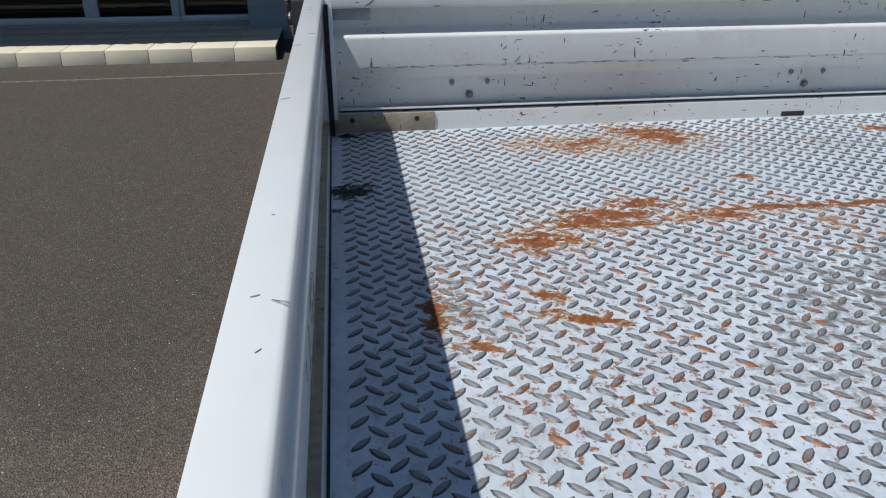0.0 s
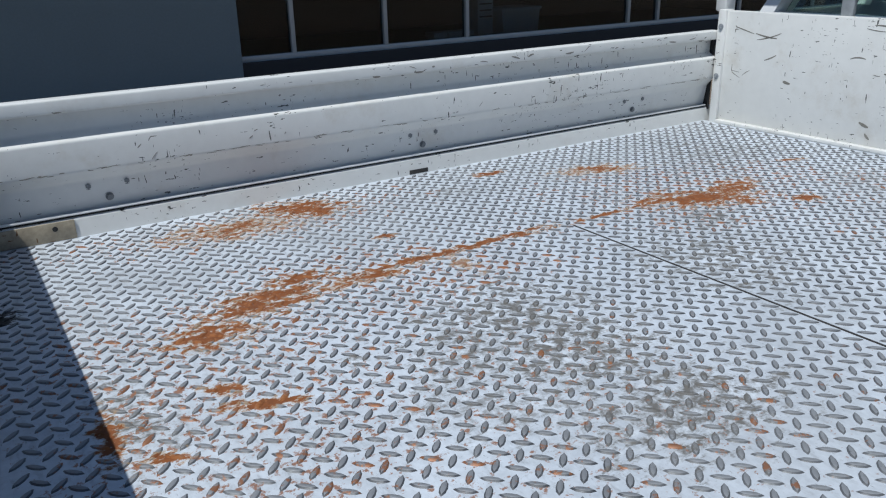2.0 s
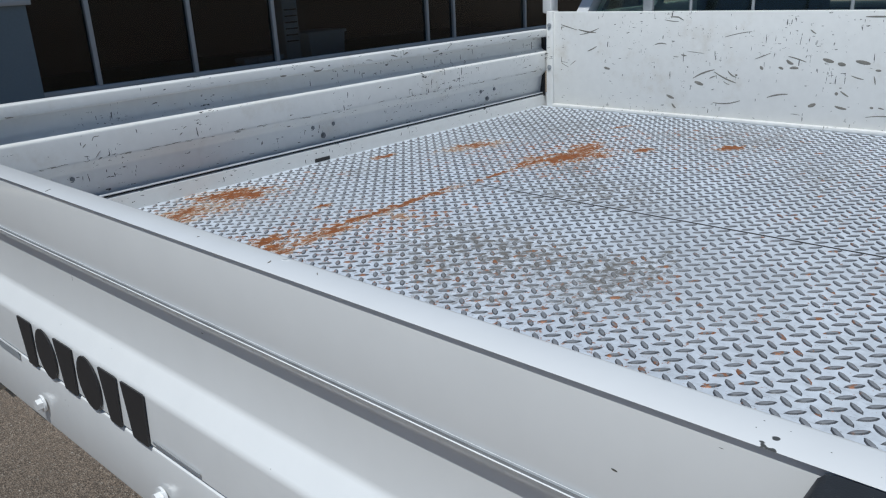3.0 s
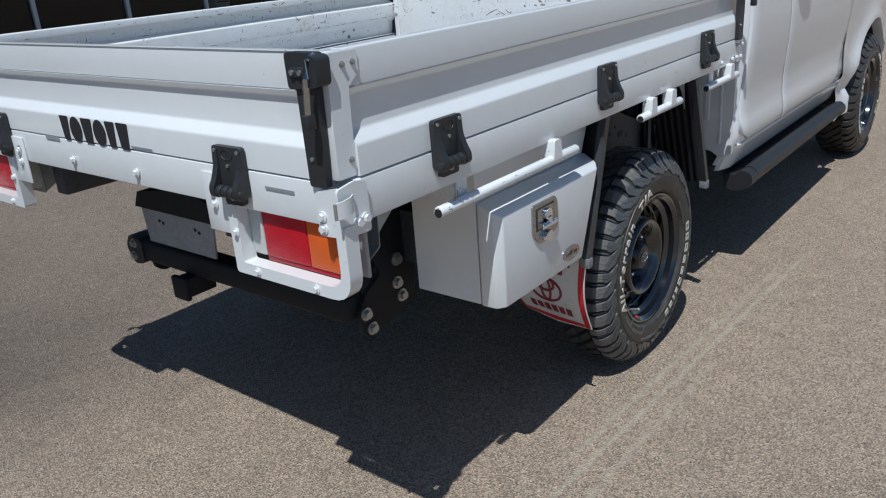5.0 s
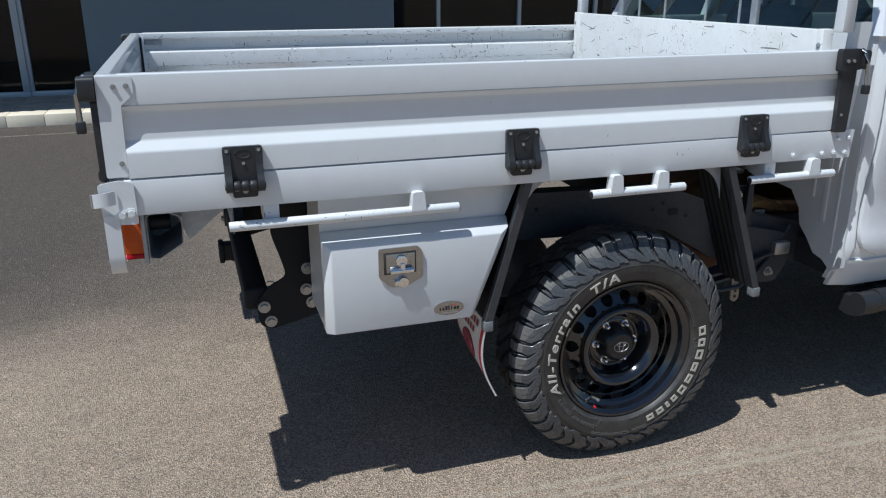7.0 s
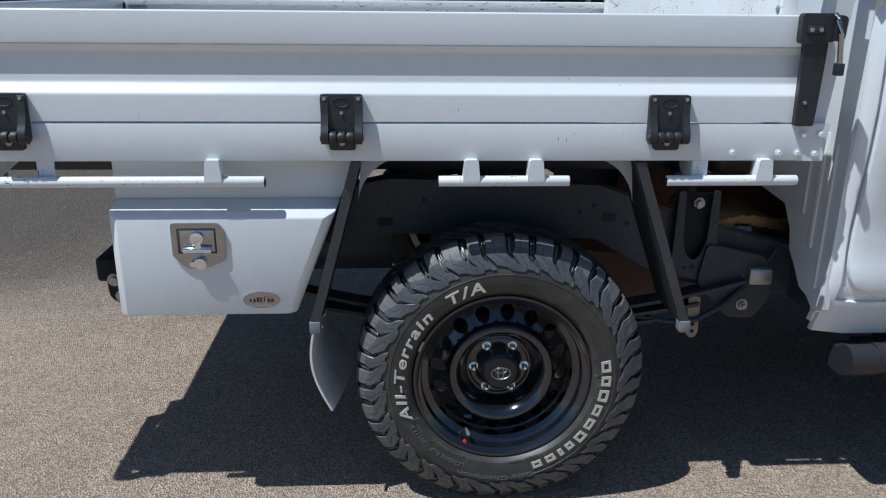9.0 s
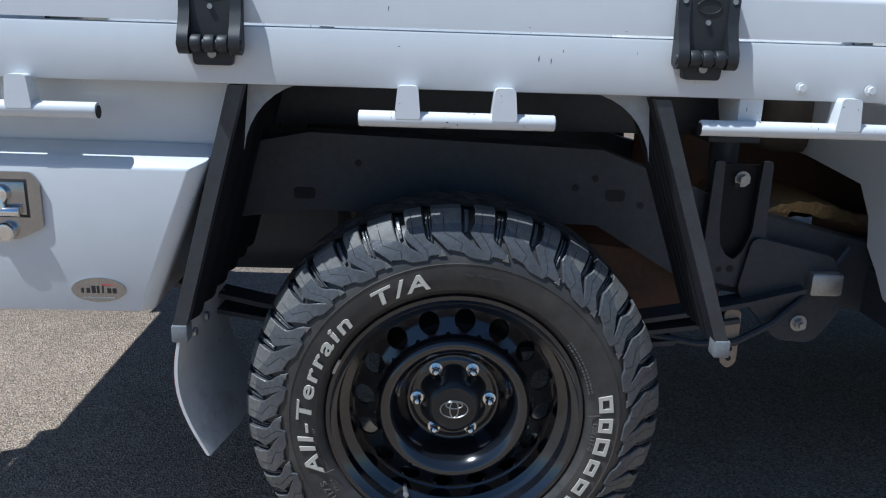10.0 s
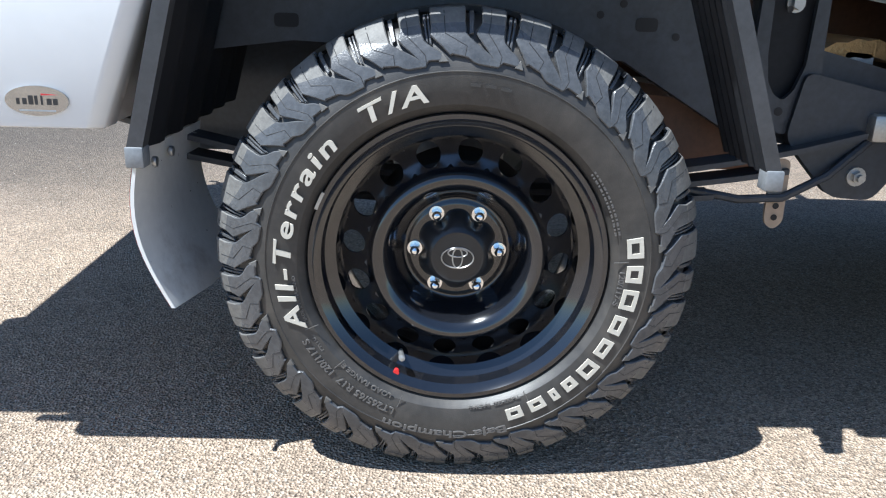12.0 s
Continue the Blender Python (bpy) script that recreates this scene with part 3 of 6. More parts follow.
def lug_field():
    """Raised lens-shaped lugs, each at right angles to its neighbours; those near the tail corner stand alone."""
    verts, faces, singles = [], [], []
    s, half, wide, tall = 0.02345, 0.0142, 0.0048, 0.0017
    c = math.sqrt(0.5)
    n = int(3.0 / s)
    rng = random.Random(4)
    ring = [(-half, 0), (-half * 0.55, -wide * 0.8), (0, -wide), (half * 0.55, -wide * 0.8), (half, 0), (half * 0.55, wide * 0.8), (0, wide), (-half * 0.55, wide * 0.8)]

    def lug(x, y, a, h, vs, fs):
        ca, sa = math.cos(a), math.sin(a)
        k = len(vs)
        for f, z in ((1.0, -0.0002), (0.0, h)):
            for p, q in ring:
                p, q = (p, q) if f else (p * 0.8, q * 0.62)
                vs.append((x + p * ca - q * sa, y + p * sa + q * ca, z))
        for m in range(8):
            fs.append((k + m, k + (m + 1) % 8, k + 8 + (m + 1) % 8, k + 8 + m))
        fs.append(tuple(range(k + 8, k + 16)))

    def lug_mesh(name, vs, fs):
        me = bpy.data.meshes.new(name)
        me.from_pydata(vs, [], fs)
        me.materials.append(lug_side_shade)
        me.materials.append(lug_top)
        # eight side faces in the painted shade, then the worn top
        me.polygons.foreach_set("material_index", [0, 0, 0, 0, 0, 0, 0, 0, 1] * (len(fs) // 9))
        me.polygons.foreach_set("use_smooth", [True] * len(me.polygons))
        return me

    for i in range(-n, n):
        for j in range(-n, n):
            u, v = i * s, j * s
            x, y = (u + v) * c - 0.4, (v - u) * c
            if not (X0 + 0.016 < x < X1 - 0.016 and 0.016 - HALF < y < 0.848) or (abs(x + 0.385) < 0.005 and y < 0.33):
                continue
            a = math.pi / 4 if (i + j) % 2 else -math.pi / 4
            if -1.43 < x < -1.04 and -0.55 < y < -0.13:
                singles.append((x, y, (i + j) % 2))
            else:
                lug(x, y, a, tall * (0.85 + 0.3 * rng.random()), verts, faces)
    ob = new("plate_tread", lug_mesh("plate_tread", verts, faces))
    ob.parent = truck
    ob.location.z = FLOOR_Z
    tagged(ob, "worn raised lugs of the checker plate, shade painted on their sides", "", "", "stuff")
    kinds = []
    for a in (-math.pi / 4, math.pi / 4):
        vs, fs = [], []
        lug(0, 0, a, tall, vs, fs)
        kinds.append(lug_mesh("tread_lug", vs, fs))
    for x, y, k in singles:
        ob = new("tread_lug", kinds[k])
        ob.parent = truck
        ob.location = (x, y, FLOOR_Z)


lug_field()


def ribbon(bm, points, normal, width):
    """A thin scratch along points that lie on a face with the given normal."""
    n = Vector(normal)
    pts = [Vector(p) for p in points]
    rows = []
    for k, p in enumerate(pts):
        way = (pts[min(k + 1, len(pts) - 1)] - pts[max(k - 1, 0)]).normalized()
        w = width * (0.25 + 0.75 * math.sin(math.pi * (k + 0.5) / len(pts)))
        side = way.cross(n) * w / 2
        rows.append([bm.verts.new(p + d + n * h) for d, h in ((side, 0.0), (side * 0.6, 0.00035), (-side * 0.6, 0.00035), (-side, 0.0))])
    for a, b in zip(rows, rows[1:]):
        for j in range(3):
            bm.faces.new((a[j], a[j + 1], b[j + 1], b[j]))


def scratches(parent, seed, count, place, normal, u0, u1, v0, v1, length, width, lean=0.0):
    """A scatter of short curved scratches over a patch of a face."""
    rng = random.Random(seed)
    bm = bmesh.new()
    for _ in range(count):
        u, v = rng.uniform(u0, u1), rng.uniform(v0, v1)
        a, bend, ln = lean + rng.gauss(0, 0.3), rng.gauss(0, 0.35), length * rng.uniform(0.25, 1.3)
        pts = []
        for k in range(6):
            pts.append(place(min(max(u, u0), u1), min(max(v, v0), v1)))
            u, v = u + math.cos(a) * ln / 5, v + math.sin(a) * ln / 5
            a += bend / 5
        ribbon(bm, pts, normal, width * rng.uniform(0.5, 1.6))
    tagged(part("scratch_wear", bm, scratch_dark, parent, "", smooth=0), "dark scratches and chips in the paint", "", "", "stuff")


# edge rails round the floor
rail = [(0.0, 0.977), (0.0, 1.066), (-0.006, 1.0675), (-0.05, 1.0675), (-0.053, FLOOR_Z + 0.001), (-0.053, 1.0), (-0.04, 0.977)]
rail = fillet(rail, 0.004, 2)
narrow_rail = fillet([(-0.002, 0.977), (-0.002, 1.08), (-0.006, 1.082), (-0.018, 1.082), (-0.0225, 1.079), (-0.0225, 1.0), (-0.012, 0.977)], 0.003, 2)


def along_x(side):
    return lambda n, z, x: (x, side * (0.885 + n), z)


def along_y(n, z, y):
    if z > 1.242 and n > -0.0096:
        n -= 0.0045
    return (-1.4835 - n, y, z)


for side in (-1, 1):
    part("side_rail", prism(bmesh.new(), narrow_rail if side > 0 else rail, along_x(side), -1.44, 0.73), paint_worn if side > 0 else paint, truck, "white folded steel side rail")
part("rear_rail", prism(bmesh.new(), [(n * 0.78, z) for n, z in rail], along_y, -0.835, 0.835), paint, truck, "white rear rail of the tray")
part("floor_edge", box(bmesh.new(), -1.4585, -1.4445, -0.83, 0.83, 1.0672, 1.069, 0.0005), tan_rust, truck, "tan worn strip along the tailgate", smooth=0)
part("floor_seam", box(bmesh.new(), -1.4442, -1.4395, -0.83, 0.83, 1.0395, 1.0412), dull_black, truck, smooth=0)
part("plate_seam", box(bmesh.new(), -0.3868, -0.3834, -HALF, 0.33, 1.0385, 1.0413), dark_metal, truck, smooth=0)
strip = part("corner_strip", box(bmesh.new(), -1.438, -1.225, 0.859, 0.8622, 1.041, 1.079, 0.001), tan_rust, truck, "tan rust-stained strip with two holes")
for x in (-1.396, -1.262):
    part("strip_hole", rod(bmesh.new(), (x, 0.858, 1.066), (x, 0.8595, 1.066), 0.0052, 12), dull_black, strip)
# black bar drawn for the shade in the gap beside the tailgate
part("corner_gap", box(bmesh.new(), -1.4425, -1.432, 0.838, 0.8575, 1.041, 1.3), dull_black, truck, smooth=0)
part("drain_slot", box(bmesh.new(), -0.452, -0.398, 0.8612, 0.8635, 1.041, 1.0515, 0.001), dark_metal, truck, "dark drain slot low in the side rail")

# drop sides: a folded section, proud above and below, with a channel between
gate = [(0, 1.0715), (0, 1.134), (-0.021, 1.159), (-0.024, 1.227), (-0.009, 1.244), (-0.009, 1.318), (-0.043, 1.318), (-0.043, 1.291), (-0.014, 1.289), (-0.014, 1.25), (-0.040, 1.236), (-0.039, 1.174), (-0.016, 1.15), (-0.006, 1.082), (-0.02, 1.078), (-0.02, 1.0715)]
gate = fillet(gate, 0.0045, 3, (0, 8, 14, 15))


def drop_side(name, label, place, low, high, material):
    g = part(name, prism(bmesh.new(), gate, place, low, high), material, truck, label)
    bm = bmesh.new()
    groove = [(-0.0084, 1.243), (-0.0084, 1.246), (-0.011, 1.246), (-0.011, 1.243)]
    prism(bm, groove, place, low, high)
    part("fold_line", bm, dull_plate, g)
    return g


drop_side("side_gate", "white folded-steel drop side, closed", along_x(-1), -1.425, 0.733, paint)
left_gate = drop_side("side_gate", "white folded-steel drop side, chipped along its inner edges", along_x(1), -1.425, 0.645, paint_worn)
tail_gate = drop_side("tailgate", "white folded-steel tailgate, closed", along_y, -0.84, 0.84, paint)
# solid black strip stands in for the shade in the gap
part("gate_gap", box(bmesh.new(), -1.42, 0.64, 0.864, 0.869, 1.0822, 1.0862), dull_black, truck, "black strip painted for the shaded gap under the drop side", smooth=0)
part("gate_lip", box(bmesh.new(), -1.42, 0.64, 0.8615, 0.8715, 1.0862, 1.0902, 0.001), paint, left_gate, "bright folded lip of the drop side")
scratches(tail_gate, 3, 16, lambda u, v: (-1.4432, u, v), (1, 0, 0), -0.3, -0.13, 1.165, 1.222, 0.03, 0.0022, 1.2)
scratches(tail_gate, 5, 9, lambda u, v: (u, v, 1.3181), (0, 0, 1), -1.471, -1.444, -0.6, 0.75, 0.009, 0.0013, 0.3)
bm = bmesh.new()
ribbon(bm, [(-1.441, -0.383, 1.3181), (-1.446, -0.382, 1.3181), (-1.45, -0.38, 1.3181), (-1.446, -0.384, 1.3181), (-1.4415, -0.387, 1.3181)], (0, 0, 1), 0.0016)
part("scratch_mark", bm, dull_plate, tail_gate, smooth=0)
for g, ends in ((left_gate, (-1.428, 0.648)), ):
    for x in ends:
        # black bar painting the shaded gap at this end of the gate
        part("seal_strip", box(bmesh.new(), x - 0.003, x + 0.003, 0.858, 0.883, 1.075, 1.3), dull_black, g)
part("inner_stop", box(bmesh.new(), -1.425, -1.35, 0.866, 0.881, 1.266, 1.288, 0.002), dull_plate, left_gate)
for x in (-1.15, -0.405, 0.325):
    for dx, z in ((-0.037, 1.138), (0.037, 1.138), (0.0, 1.11)):
        bolt("hinge_bolt", (x + dx, 0.8735, z), (0, -1, 0), 0.0055, 0.006, weathered_steel, left_gate)


def hinge(at, turn, parent):
    """A black moulded hinge cover with two cheeks and a pin."""
    m = pose(*at, 0, 0, turn)
    bm = bmesh.new()
    prism(bm, fillet([(-0.049, 0.0), (0.049, 0.0), (0.047, -0.09), (-0.047, -0.09)], 0.008), lambda u, v, w: (u, w, v), -0.012, 0.001)
    h = part("hinge", bm, black_plastic, parent, "black moulded hinge")
    for sx in (-1, 1):
        bm = bmesh.new()
        prism(bm, fillet([(0.001, 0.0), (-0.013, -0.002), (-0.0165, -0.045), (-0.026, -0.07), (-0.037, -0.088), (-0.036, -0.108), (-0.022, -0.115), (0.001, -0.106)], 0.007), lambda u, v, w: (w, u, v), *sorted((sx * 0.0305, sx * 0.0475)))
        part("cheek", bm, black_plastic, h)
    part("pin", rod(bmesh.new(), (-0.05, -0.025, -0.098), (0.05, -0.025, -0.098), 0.0085, 14, bevel=0.002), black_plastic, h)
    bm = bmesh.new()
    for sx in (-1, 0, 1):
        rod(bm, (sx * 0.02 - 0.0085, -0.024, -0.097), (sx * 0.02 + 0.0085, -0.024, -0.097), 0.0135, 14, bevel=0.003)
    part("knuckle", bm, black_plastic, h)
    bm = bmesh.new()
    prism(bm, fillet([(-0.034, -0.085), (0.034, -0.085), (0.03, -0.13), (-0.03, -0.13)], 0.006), lambda u, v, w: (u, w, v), -0.011, 0.001)
    part("lower_leaf", bm, black_plastic, h)
    for x, z in ((-0.039, -0.01), (0.039, -0.01), (0.0, -0.042)):
        part("screw", rod(bmesh.new(), (x, -0.0125, z), (x, -0.0155, z), 0.0042, 10), zinc, h)
    part("leaf_bolt", rod(bmesh.new(), (0, -0.011, -0.112), (0, -0.017, -0.112), 0.0075, 12, bevel=0.002), zinc, h)
    bm = bmesh.new()
    ring = []
    for k in range(24):
        a = 2 * math.pi * k / 24
        ring.append((0.019 * math.cos(a), -0.0125, -0.018 + 0.011 * math.sin(a)))
    sweep(bm, ring + ring[:1], 0.0011, 5)
    part("oval_mark", bm, black_plastic, h)
    h.matrix_basis = m
    return h


for x in (-1.157, -0.401, 0.369):
    hinge((x, -0.887, 1.136), 0, truck)
hinge((-1.487, -0.562, 1.118), -90, truck)
hinge((-1.487, 0.552, 1.118), -90, truck)

# plates and bolts on the outside of the right rail and gate
for x, z in ((0.538, 0.998), (0.652, 0.997), (0.698, 0.997), (0.742, 0.995), (0.706, 1.042), (0.75, 1.042)):
    bolt("rail_bolt", (x, -0.887, z), (0, -1, 0), 0.0062, 0.009, paint, truck)

# front post with its cover and lever
post = part("front_post", prism(bmesh.new(), fillet([(0.70, 0.977), (0.765, 0.977), (0.772, 1.068), (0.70, 1.068)], 0.004), XZ, -0.886, -0.83), paint, truck, "white corner post")
part("post_upright", prism(bmesh.new(), fillet([(0.722, 1.066), (0.771, 1.066), (0.80, 1.40), (0.736, 1.40)], 0.004), XZ, -0.8605, -0.832), paint, post)


def corner_latch(m, parent, lever):
    """Black cover plate, strap below it and a bent lever with a black grip."""
    bm = bmesh.new()
    prism(bm, fillet([(-0.042, 0.003), (0.042, 0.003), (0.042, -0.06), (-0.04, -0.066)], 0.01), lambda u, v, w: (u, w, v), -0.02, 0.002)
    c = part("corner_latch", bm, black_plastic, parent, "black moulded corner latch")
    c.matrix_basis = m
    bm = bmesh.new()
    prism(bm, fillet([(-0.026, -0.06), (0.03, -0.06), (0.028, -0.16), (0.024, -0.256), (-0.022, -0.256)], 0.006), lambda u, v, w: (u, w, v), -0.014, 0.002)
    part("strap", bm, black_plastic, c)
    part("bolt_pad", box(bmesh.new(), -0.03, 0.012, -0.024, -0.018, -0.044, -0.022, 0.004), black_plastic, c)
    for x in (-0.02, 0.002):
        part("screw", rod(bmesh.new(), (x, -0.023, -0.033), (x, -0.0275, -0.033), 0.0052, 10), zinc, c)
    part("screw", rod(bmesh.new(), (-0.006, -0.014, -0.2), (-0.006, -0.017, -0.2), 0.0045, 10), zinc, c)
    bm = bmesh.new()
    sweep(bm, [(0.036, -0.016, 0.0), (0.037, -0.032, -0.01), (0.037 + lever[0] * 0.4, -0.04 + lever[1] * 0.5, -0.04), (0.037 + lever[0], -0.04 + lever[1], -0.1), (0.037 + lever[0], -0.04 + lever[1], -0.112)], 0.0065, 10)
    part("lever", bm, steel, c, "bent steel lever")
    part("grip", box(bmesh.new(), 0.028 + lever[0], 0.046 + lever[0], -0.051 + lever[1], -0.029 + lever[1], -0.134, -0.106, 0.003), black_plastic, c)
    part("pivot_block", prism(bmesh.new(), fillet([(0.036, 0.002), (0.058, -0.004), (0.056, -0.055), (0.036, -0.06)], 0.008), lambda u, v, w: (u, w, v), -0.034, 0.002), black_plastic, c)
    return c


corner_latch(pose(0.697, -0.886, 1.32), truck, (0.012, 0.0))
corner_latch(pose(-1.478, -0.834, 1.316, 0, 0, -90) @ Matrix.Diagonal((1, 1, 1, 1)), truck, (-0.01, 0.0))
corner_latch(pose(-1.478, 0.834, 1.316, 0, 0, -90) @ Matrix.Diagonal((-1, 1, 1, 1)), truck, (0.055, 0.02))

# right rear corner: bracket strip on the gate, pressed plate with a loop below
for side in (-1, 1):
    bm = bmesh.new()
    poly = [(-1.474, 1.314), (-1.393, 1.312), (-1.393, 1.27), (-1.424, 1.246), (-1.4262, 1.13), (-1.4262, 1.076), (-1.476, 1.074)]
    prism(bm, fillet(poly, 0.006), XZ, side * 0.8763, side * 0.8787)
    e = part("end_bracket", bm, paint, truck, "white end bracket")
    bm = bmesh.new()
    box(bm, -1.474, -1.4242, *sorted((side * 0.8415, side * 0.8762)), 1.0725, 1.3165, 0.002)
    part("end_post", bm, paint, e)
    for x, z in ((-1.436, 1.29), (-1.408, 1.291), (-1.438, 1.108)):
        bolt("screw", (x, side * 0.8787, z), (0, side, 0), 0.0042, 0.006, zinc, e)
    bm = bmesh.new()
    prism(bm, fillet([(-1.5, 1.062), (-1.45, 1.07), (-1.418, 1.062), (-1.416, 0.958), (-1.494, 0.962)], 0.008), XZ, side * 0.8865, side * 0.8925)
    c = part("corner_plate", bm, paint, truck, "white pressed corner plate with a rope loop")
    bm = bmesh.new()
    prism(bm, fillet([(-0.885, 1.064), (-0.822, 1.05), (-0.822, 0.958), (-0.885, 0.962)] if side < 0 else [(0.885, 1.064), (0.822, 1.05), (0.822, 0.958), (0.885, 0.962)], 0.006), YZ, -1.492, -1.4865)
    part("corner_face", bm, paint, c)
    bm = bmesh.new()
    hook = [(-1.462, 0.8945, 1.047), (-1.478, 0.9035, 1.046), (-1.497, 0.904, 1.044), (-1.513, 0.8985, 1.042)]
    rows = [[bm.verts.new((x, side * (y + d), z - h)) for d, h in ((0.0, 0.0), (0.003, 0.0), (0.003, 0.034), (0.0, 0.034))] for x, y, z in hook]
    for a, b in zip(rows, rows[1:]):
        for k in range(4):
            bm.faces.new((a[k], a[(k + 1) % 4], b[(k + 1) % 4], b[k]))
    bm.faces.new(rows[0]), bm.faces.new(rows[-1][::-1])
    part("rope_hook", bm, paint, c, "bent white rope hook", 60)
    part("hook_tip", rod(bmesh.new(), (-1.5145, side * 0.899, 1.009), (-1.5145, side * 0.899, 1.041), 0.0035, 10), zinc, c, "bare steel hook edge")
    for x, z in ((-1.452, 0.985), (-1.43, 0.988)):
        bolt("bolt", (x, side * 0.8925, z), (0, side, 0), 0.0085, 0.009, paint, c)
    for z in (1.0, 0.975):
        bolt("bolt", (-1.492, side * 0.835, z), (-1, 0, 0), 0.008, 0.009, paint, c)

# tailgate print: plain blocks in place of a maker's name
x = 0.182
for n, w in enumerate((0.05, 0.056, 0.058, 0.056, 0.05, 0.058)):
    bm = bmesh.new()
    if w == 0.056:
        poly = [(0.028 * math.cos(a), 0.034 * math.sin(a)) for a in (2 * math.pi * k / 20 for k in range(20))]
    else:
        poly = fillet([(-w / 2 + 0.012, -0.033), (w / 2 - 0.012, -0.033), (w / 2 - 0.004, 0.033), (-w / 2 + 0.004, 0.033)], 0.003)
    prism(bm, [(x - w / 2 + u, 1.101 + v) for u, v in poly], YZ, -1.4865, -1.4848)
    part("print_block", bm, black_print, tail_gate, "plain black print block", smooth=0)
    x -= w + 0.003
part("small_print", box(bmesh.new(), -1.4862, -1.4848, 0.21, 0.285, 1.06, 1.07), dull_plate, tail_gate, smooth=0)
part("small_print", box(bmesh.new(), -1.486, -1.4848, -0.25, -0.16, 1.077, 1.08), dull_plate, tail_gate, smooth=0)
bm = bmesh.new()
box(bm, -1.4862, -1.4848, -0.75, -0.66, 1.034, 1.04)
part("raised_slot", bm, dull_plate, truck, smooth=0)
for y in (0.155, -0.16, -0.48, 0.47):
    bolt("rear_bolt", (-1.486, y, 1.012), (-1, 0, 0), 0.008, 0.01, paint, truck)

# tail lamps in bent steel frames
for side in (-1, 1):
    Y = lambda v: side * v
    bm = bmesh.new()
    outer = [(0.525, 0.985), (0.525, 0.83), (0.5255, 0.827), (0.527, 0.825), (0.529, 0.8235), (0.532, 0.8225), (0.535, 0.822)] + fillet([(0.525, 0.985), (0.525, 0.822), (0.895, 0.822), (0.895, 0.985)], 0.06, 6, (0, 3))[8:]
    inner = [(0.556, 0.985), (0.556, 0.855), (0.5563, 0.8535), (0.557, 0.852), (0.5585, 0.851), (0.56, 0.8503), (0.563, 0.85)] + fillet([(0.556, 0.985), (0.556, 0.85), (0.87, 0.85), (0.87, 0.985)], 0.04, 6, (0, 3))[8:]
    a = [[bm.verts.new((xx, Y(u), v)) for u, v in loop] for loop in (outer, inner) for xx in (-1.495, -1.459)]
    of, ob_, nf, nb = a
    for p, q in ((of, nf), (of, ob_), (nf, nb), (ob_, nb)):
        for k in range(len(p) - 1):
            bm.faces.new((p[k], p[k + 1], q[k + 1], q[k]))
    fr = part("lamp_frame", bm, paint, truck, "white bent steel lamp guard")
    for u, v in ((0.545, 0.92), (0.6, 0.835), (0.79, 0.835)):
        bolt("bolt", (-1.495, Y(u), v), (-1, 0, 0), 0.007, 0.008, paint, fr)
    part("hanger_plate", box(bmesh.new(), -1.489, -1.484, *sorted((Y(0.44), Y(0.525))), 0.91, 1.05, 0.002), paint, fr)
    for v in (1.005, 0.975):
        bolt("bolt", (-1.489, Y(0.475), v), (-1, 0, 0), 0.008, 0.009, paint, fr)
    lamp = part("tail_lamp", box(bmesh.new(), -1.416, -1.406, *sorted((Y(0.552), Y(0.868))), 0.845, 0.985, 0.003), dull_plate, truck, "red and amber tail lamp")
    for u0, u1, m_, nm in ((0.556, 0.602, clear_lens, "clear_lens"), (0.603, 0.746, red_lens, "red_lens"), (0.747, 0.842, amber_lens, "amber_lens")):
        part(nm, box(bmesh.new(), -1.466, -1.41, *sorted((Y(u0), Y(u1))), 0.864, 0.976, 0.006, 3), m_, lamp)
    # added red strip imitates the lens reflected on the white frame
    part("lens_skirt", box(bmesh.new(), -1.461, -1.408, *sorted((Y(0.6), Y(0.843))), 0.852, 0.865, 0.003), red_lens, lamp)
    bm = bmesh.new()
    hexa = fillet([(-1.406, 0.955), (-1.4, 0.958), (-1.373, 0.972), (-1.318, 0.948), (-1.32, 0.874), (-1.384, 0.838), (-1.406, 0.842)], 0.004, 2)
    wide = [[bm.verts.new((u + (0.0 if q in (0, 3) else 0.002 if u < -1.38 else -0.002), Y(yy), v + (0.0 if q in (0, 3) else 0.002 if v < 0.9 else -0.002))) for u, v in hexa] for q, yy in ((0, 0.6), (1, 0.602), (2, 0.815), (3, 0.815))]
    for p, q in ((wide[0], wide[3]), (wide[3], wide[2]), (wide[2], wide[1])):
        for k in range(len(hexa)):
            bm.faces.new((p[k], p[(k + 1) % len(hexa)], q[(k + 1) % len(hexa)], q[k]))
    bm.faces.new(wide[0]), bm.faces.new(wide[1][::-1])
    part("lamp_housing", bm, dull_plate, lamp, "grey sheet housing, open at its end")
    part("lamp_gusset", prism(bmesh.new(), [(-1.345, 0.984), (-1.165, 0.984), (-1.305, 0.872)], XZ, *sorted((Y(0.776), Y(0.779)))), dull_plate, lamp, "grey sheet gusset")
    part("housing_plug", rod(bmesh.new(), (-1.405, Y(0.7), 0.905), (-1.35, Y(0.7), 0.905), 0.02, 16, bevel=0.003), black_plastic, lamp)

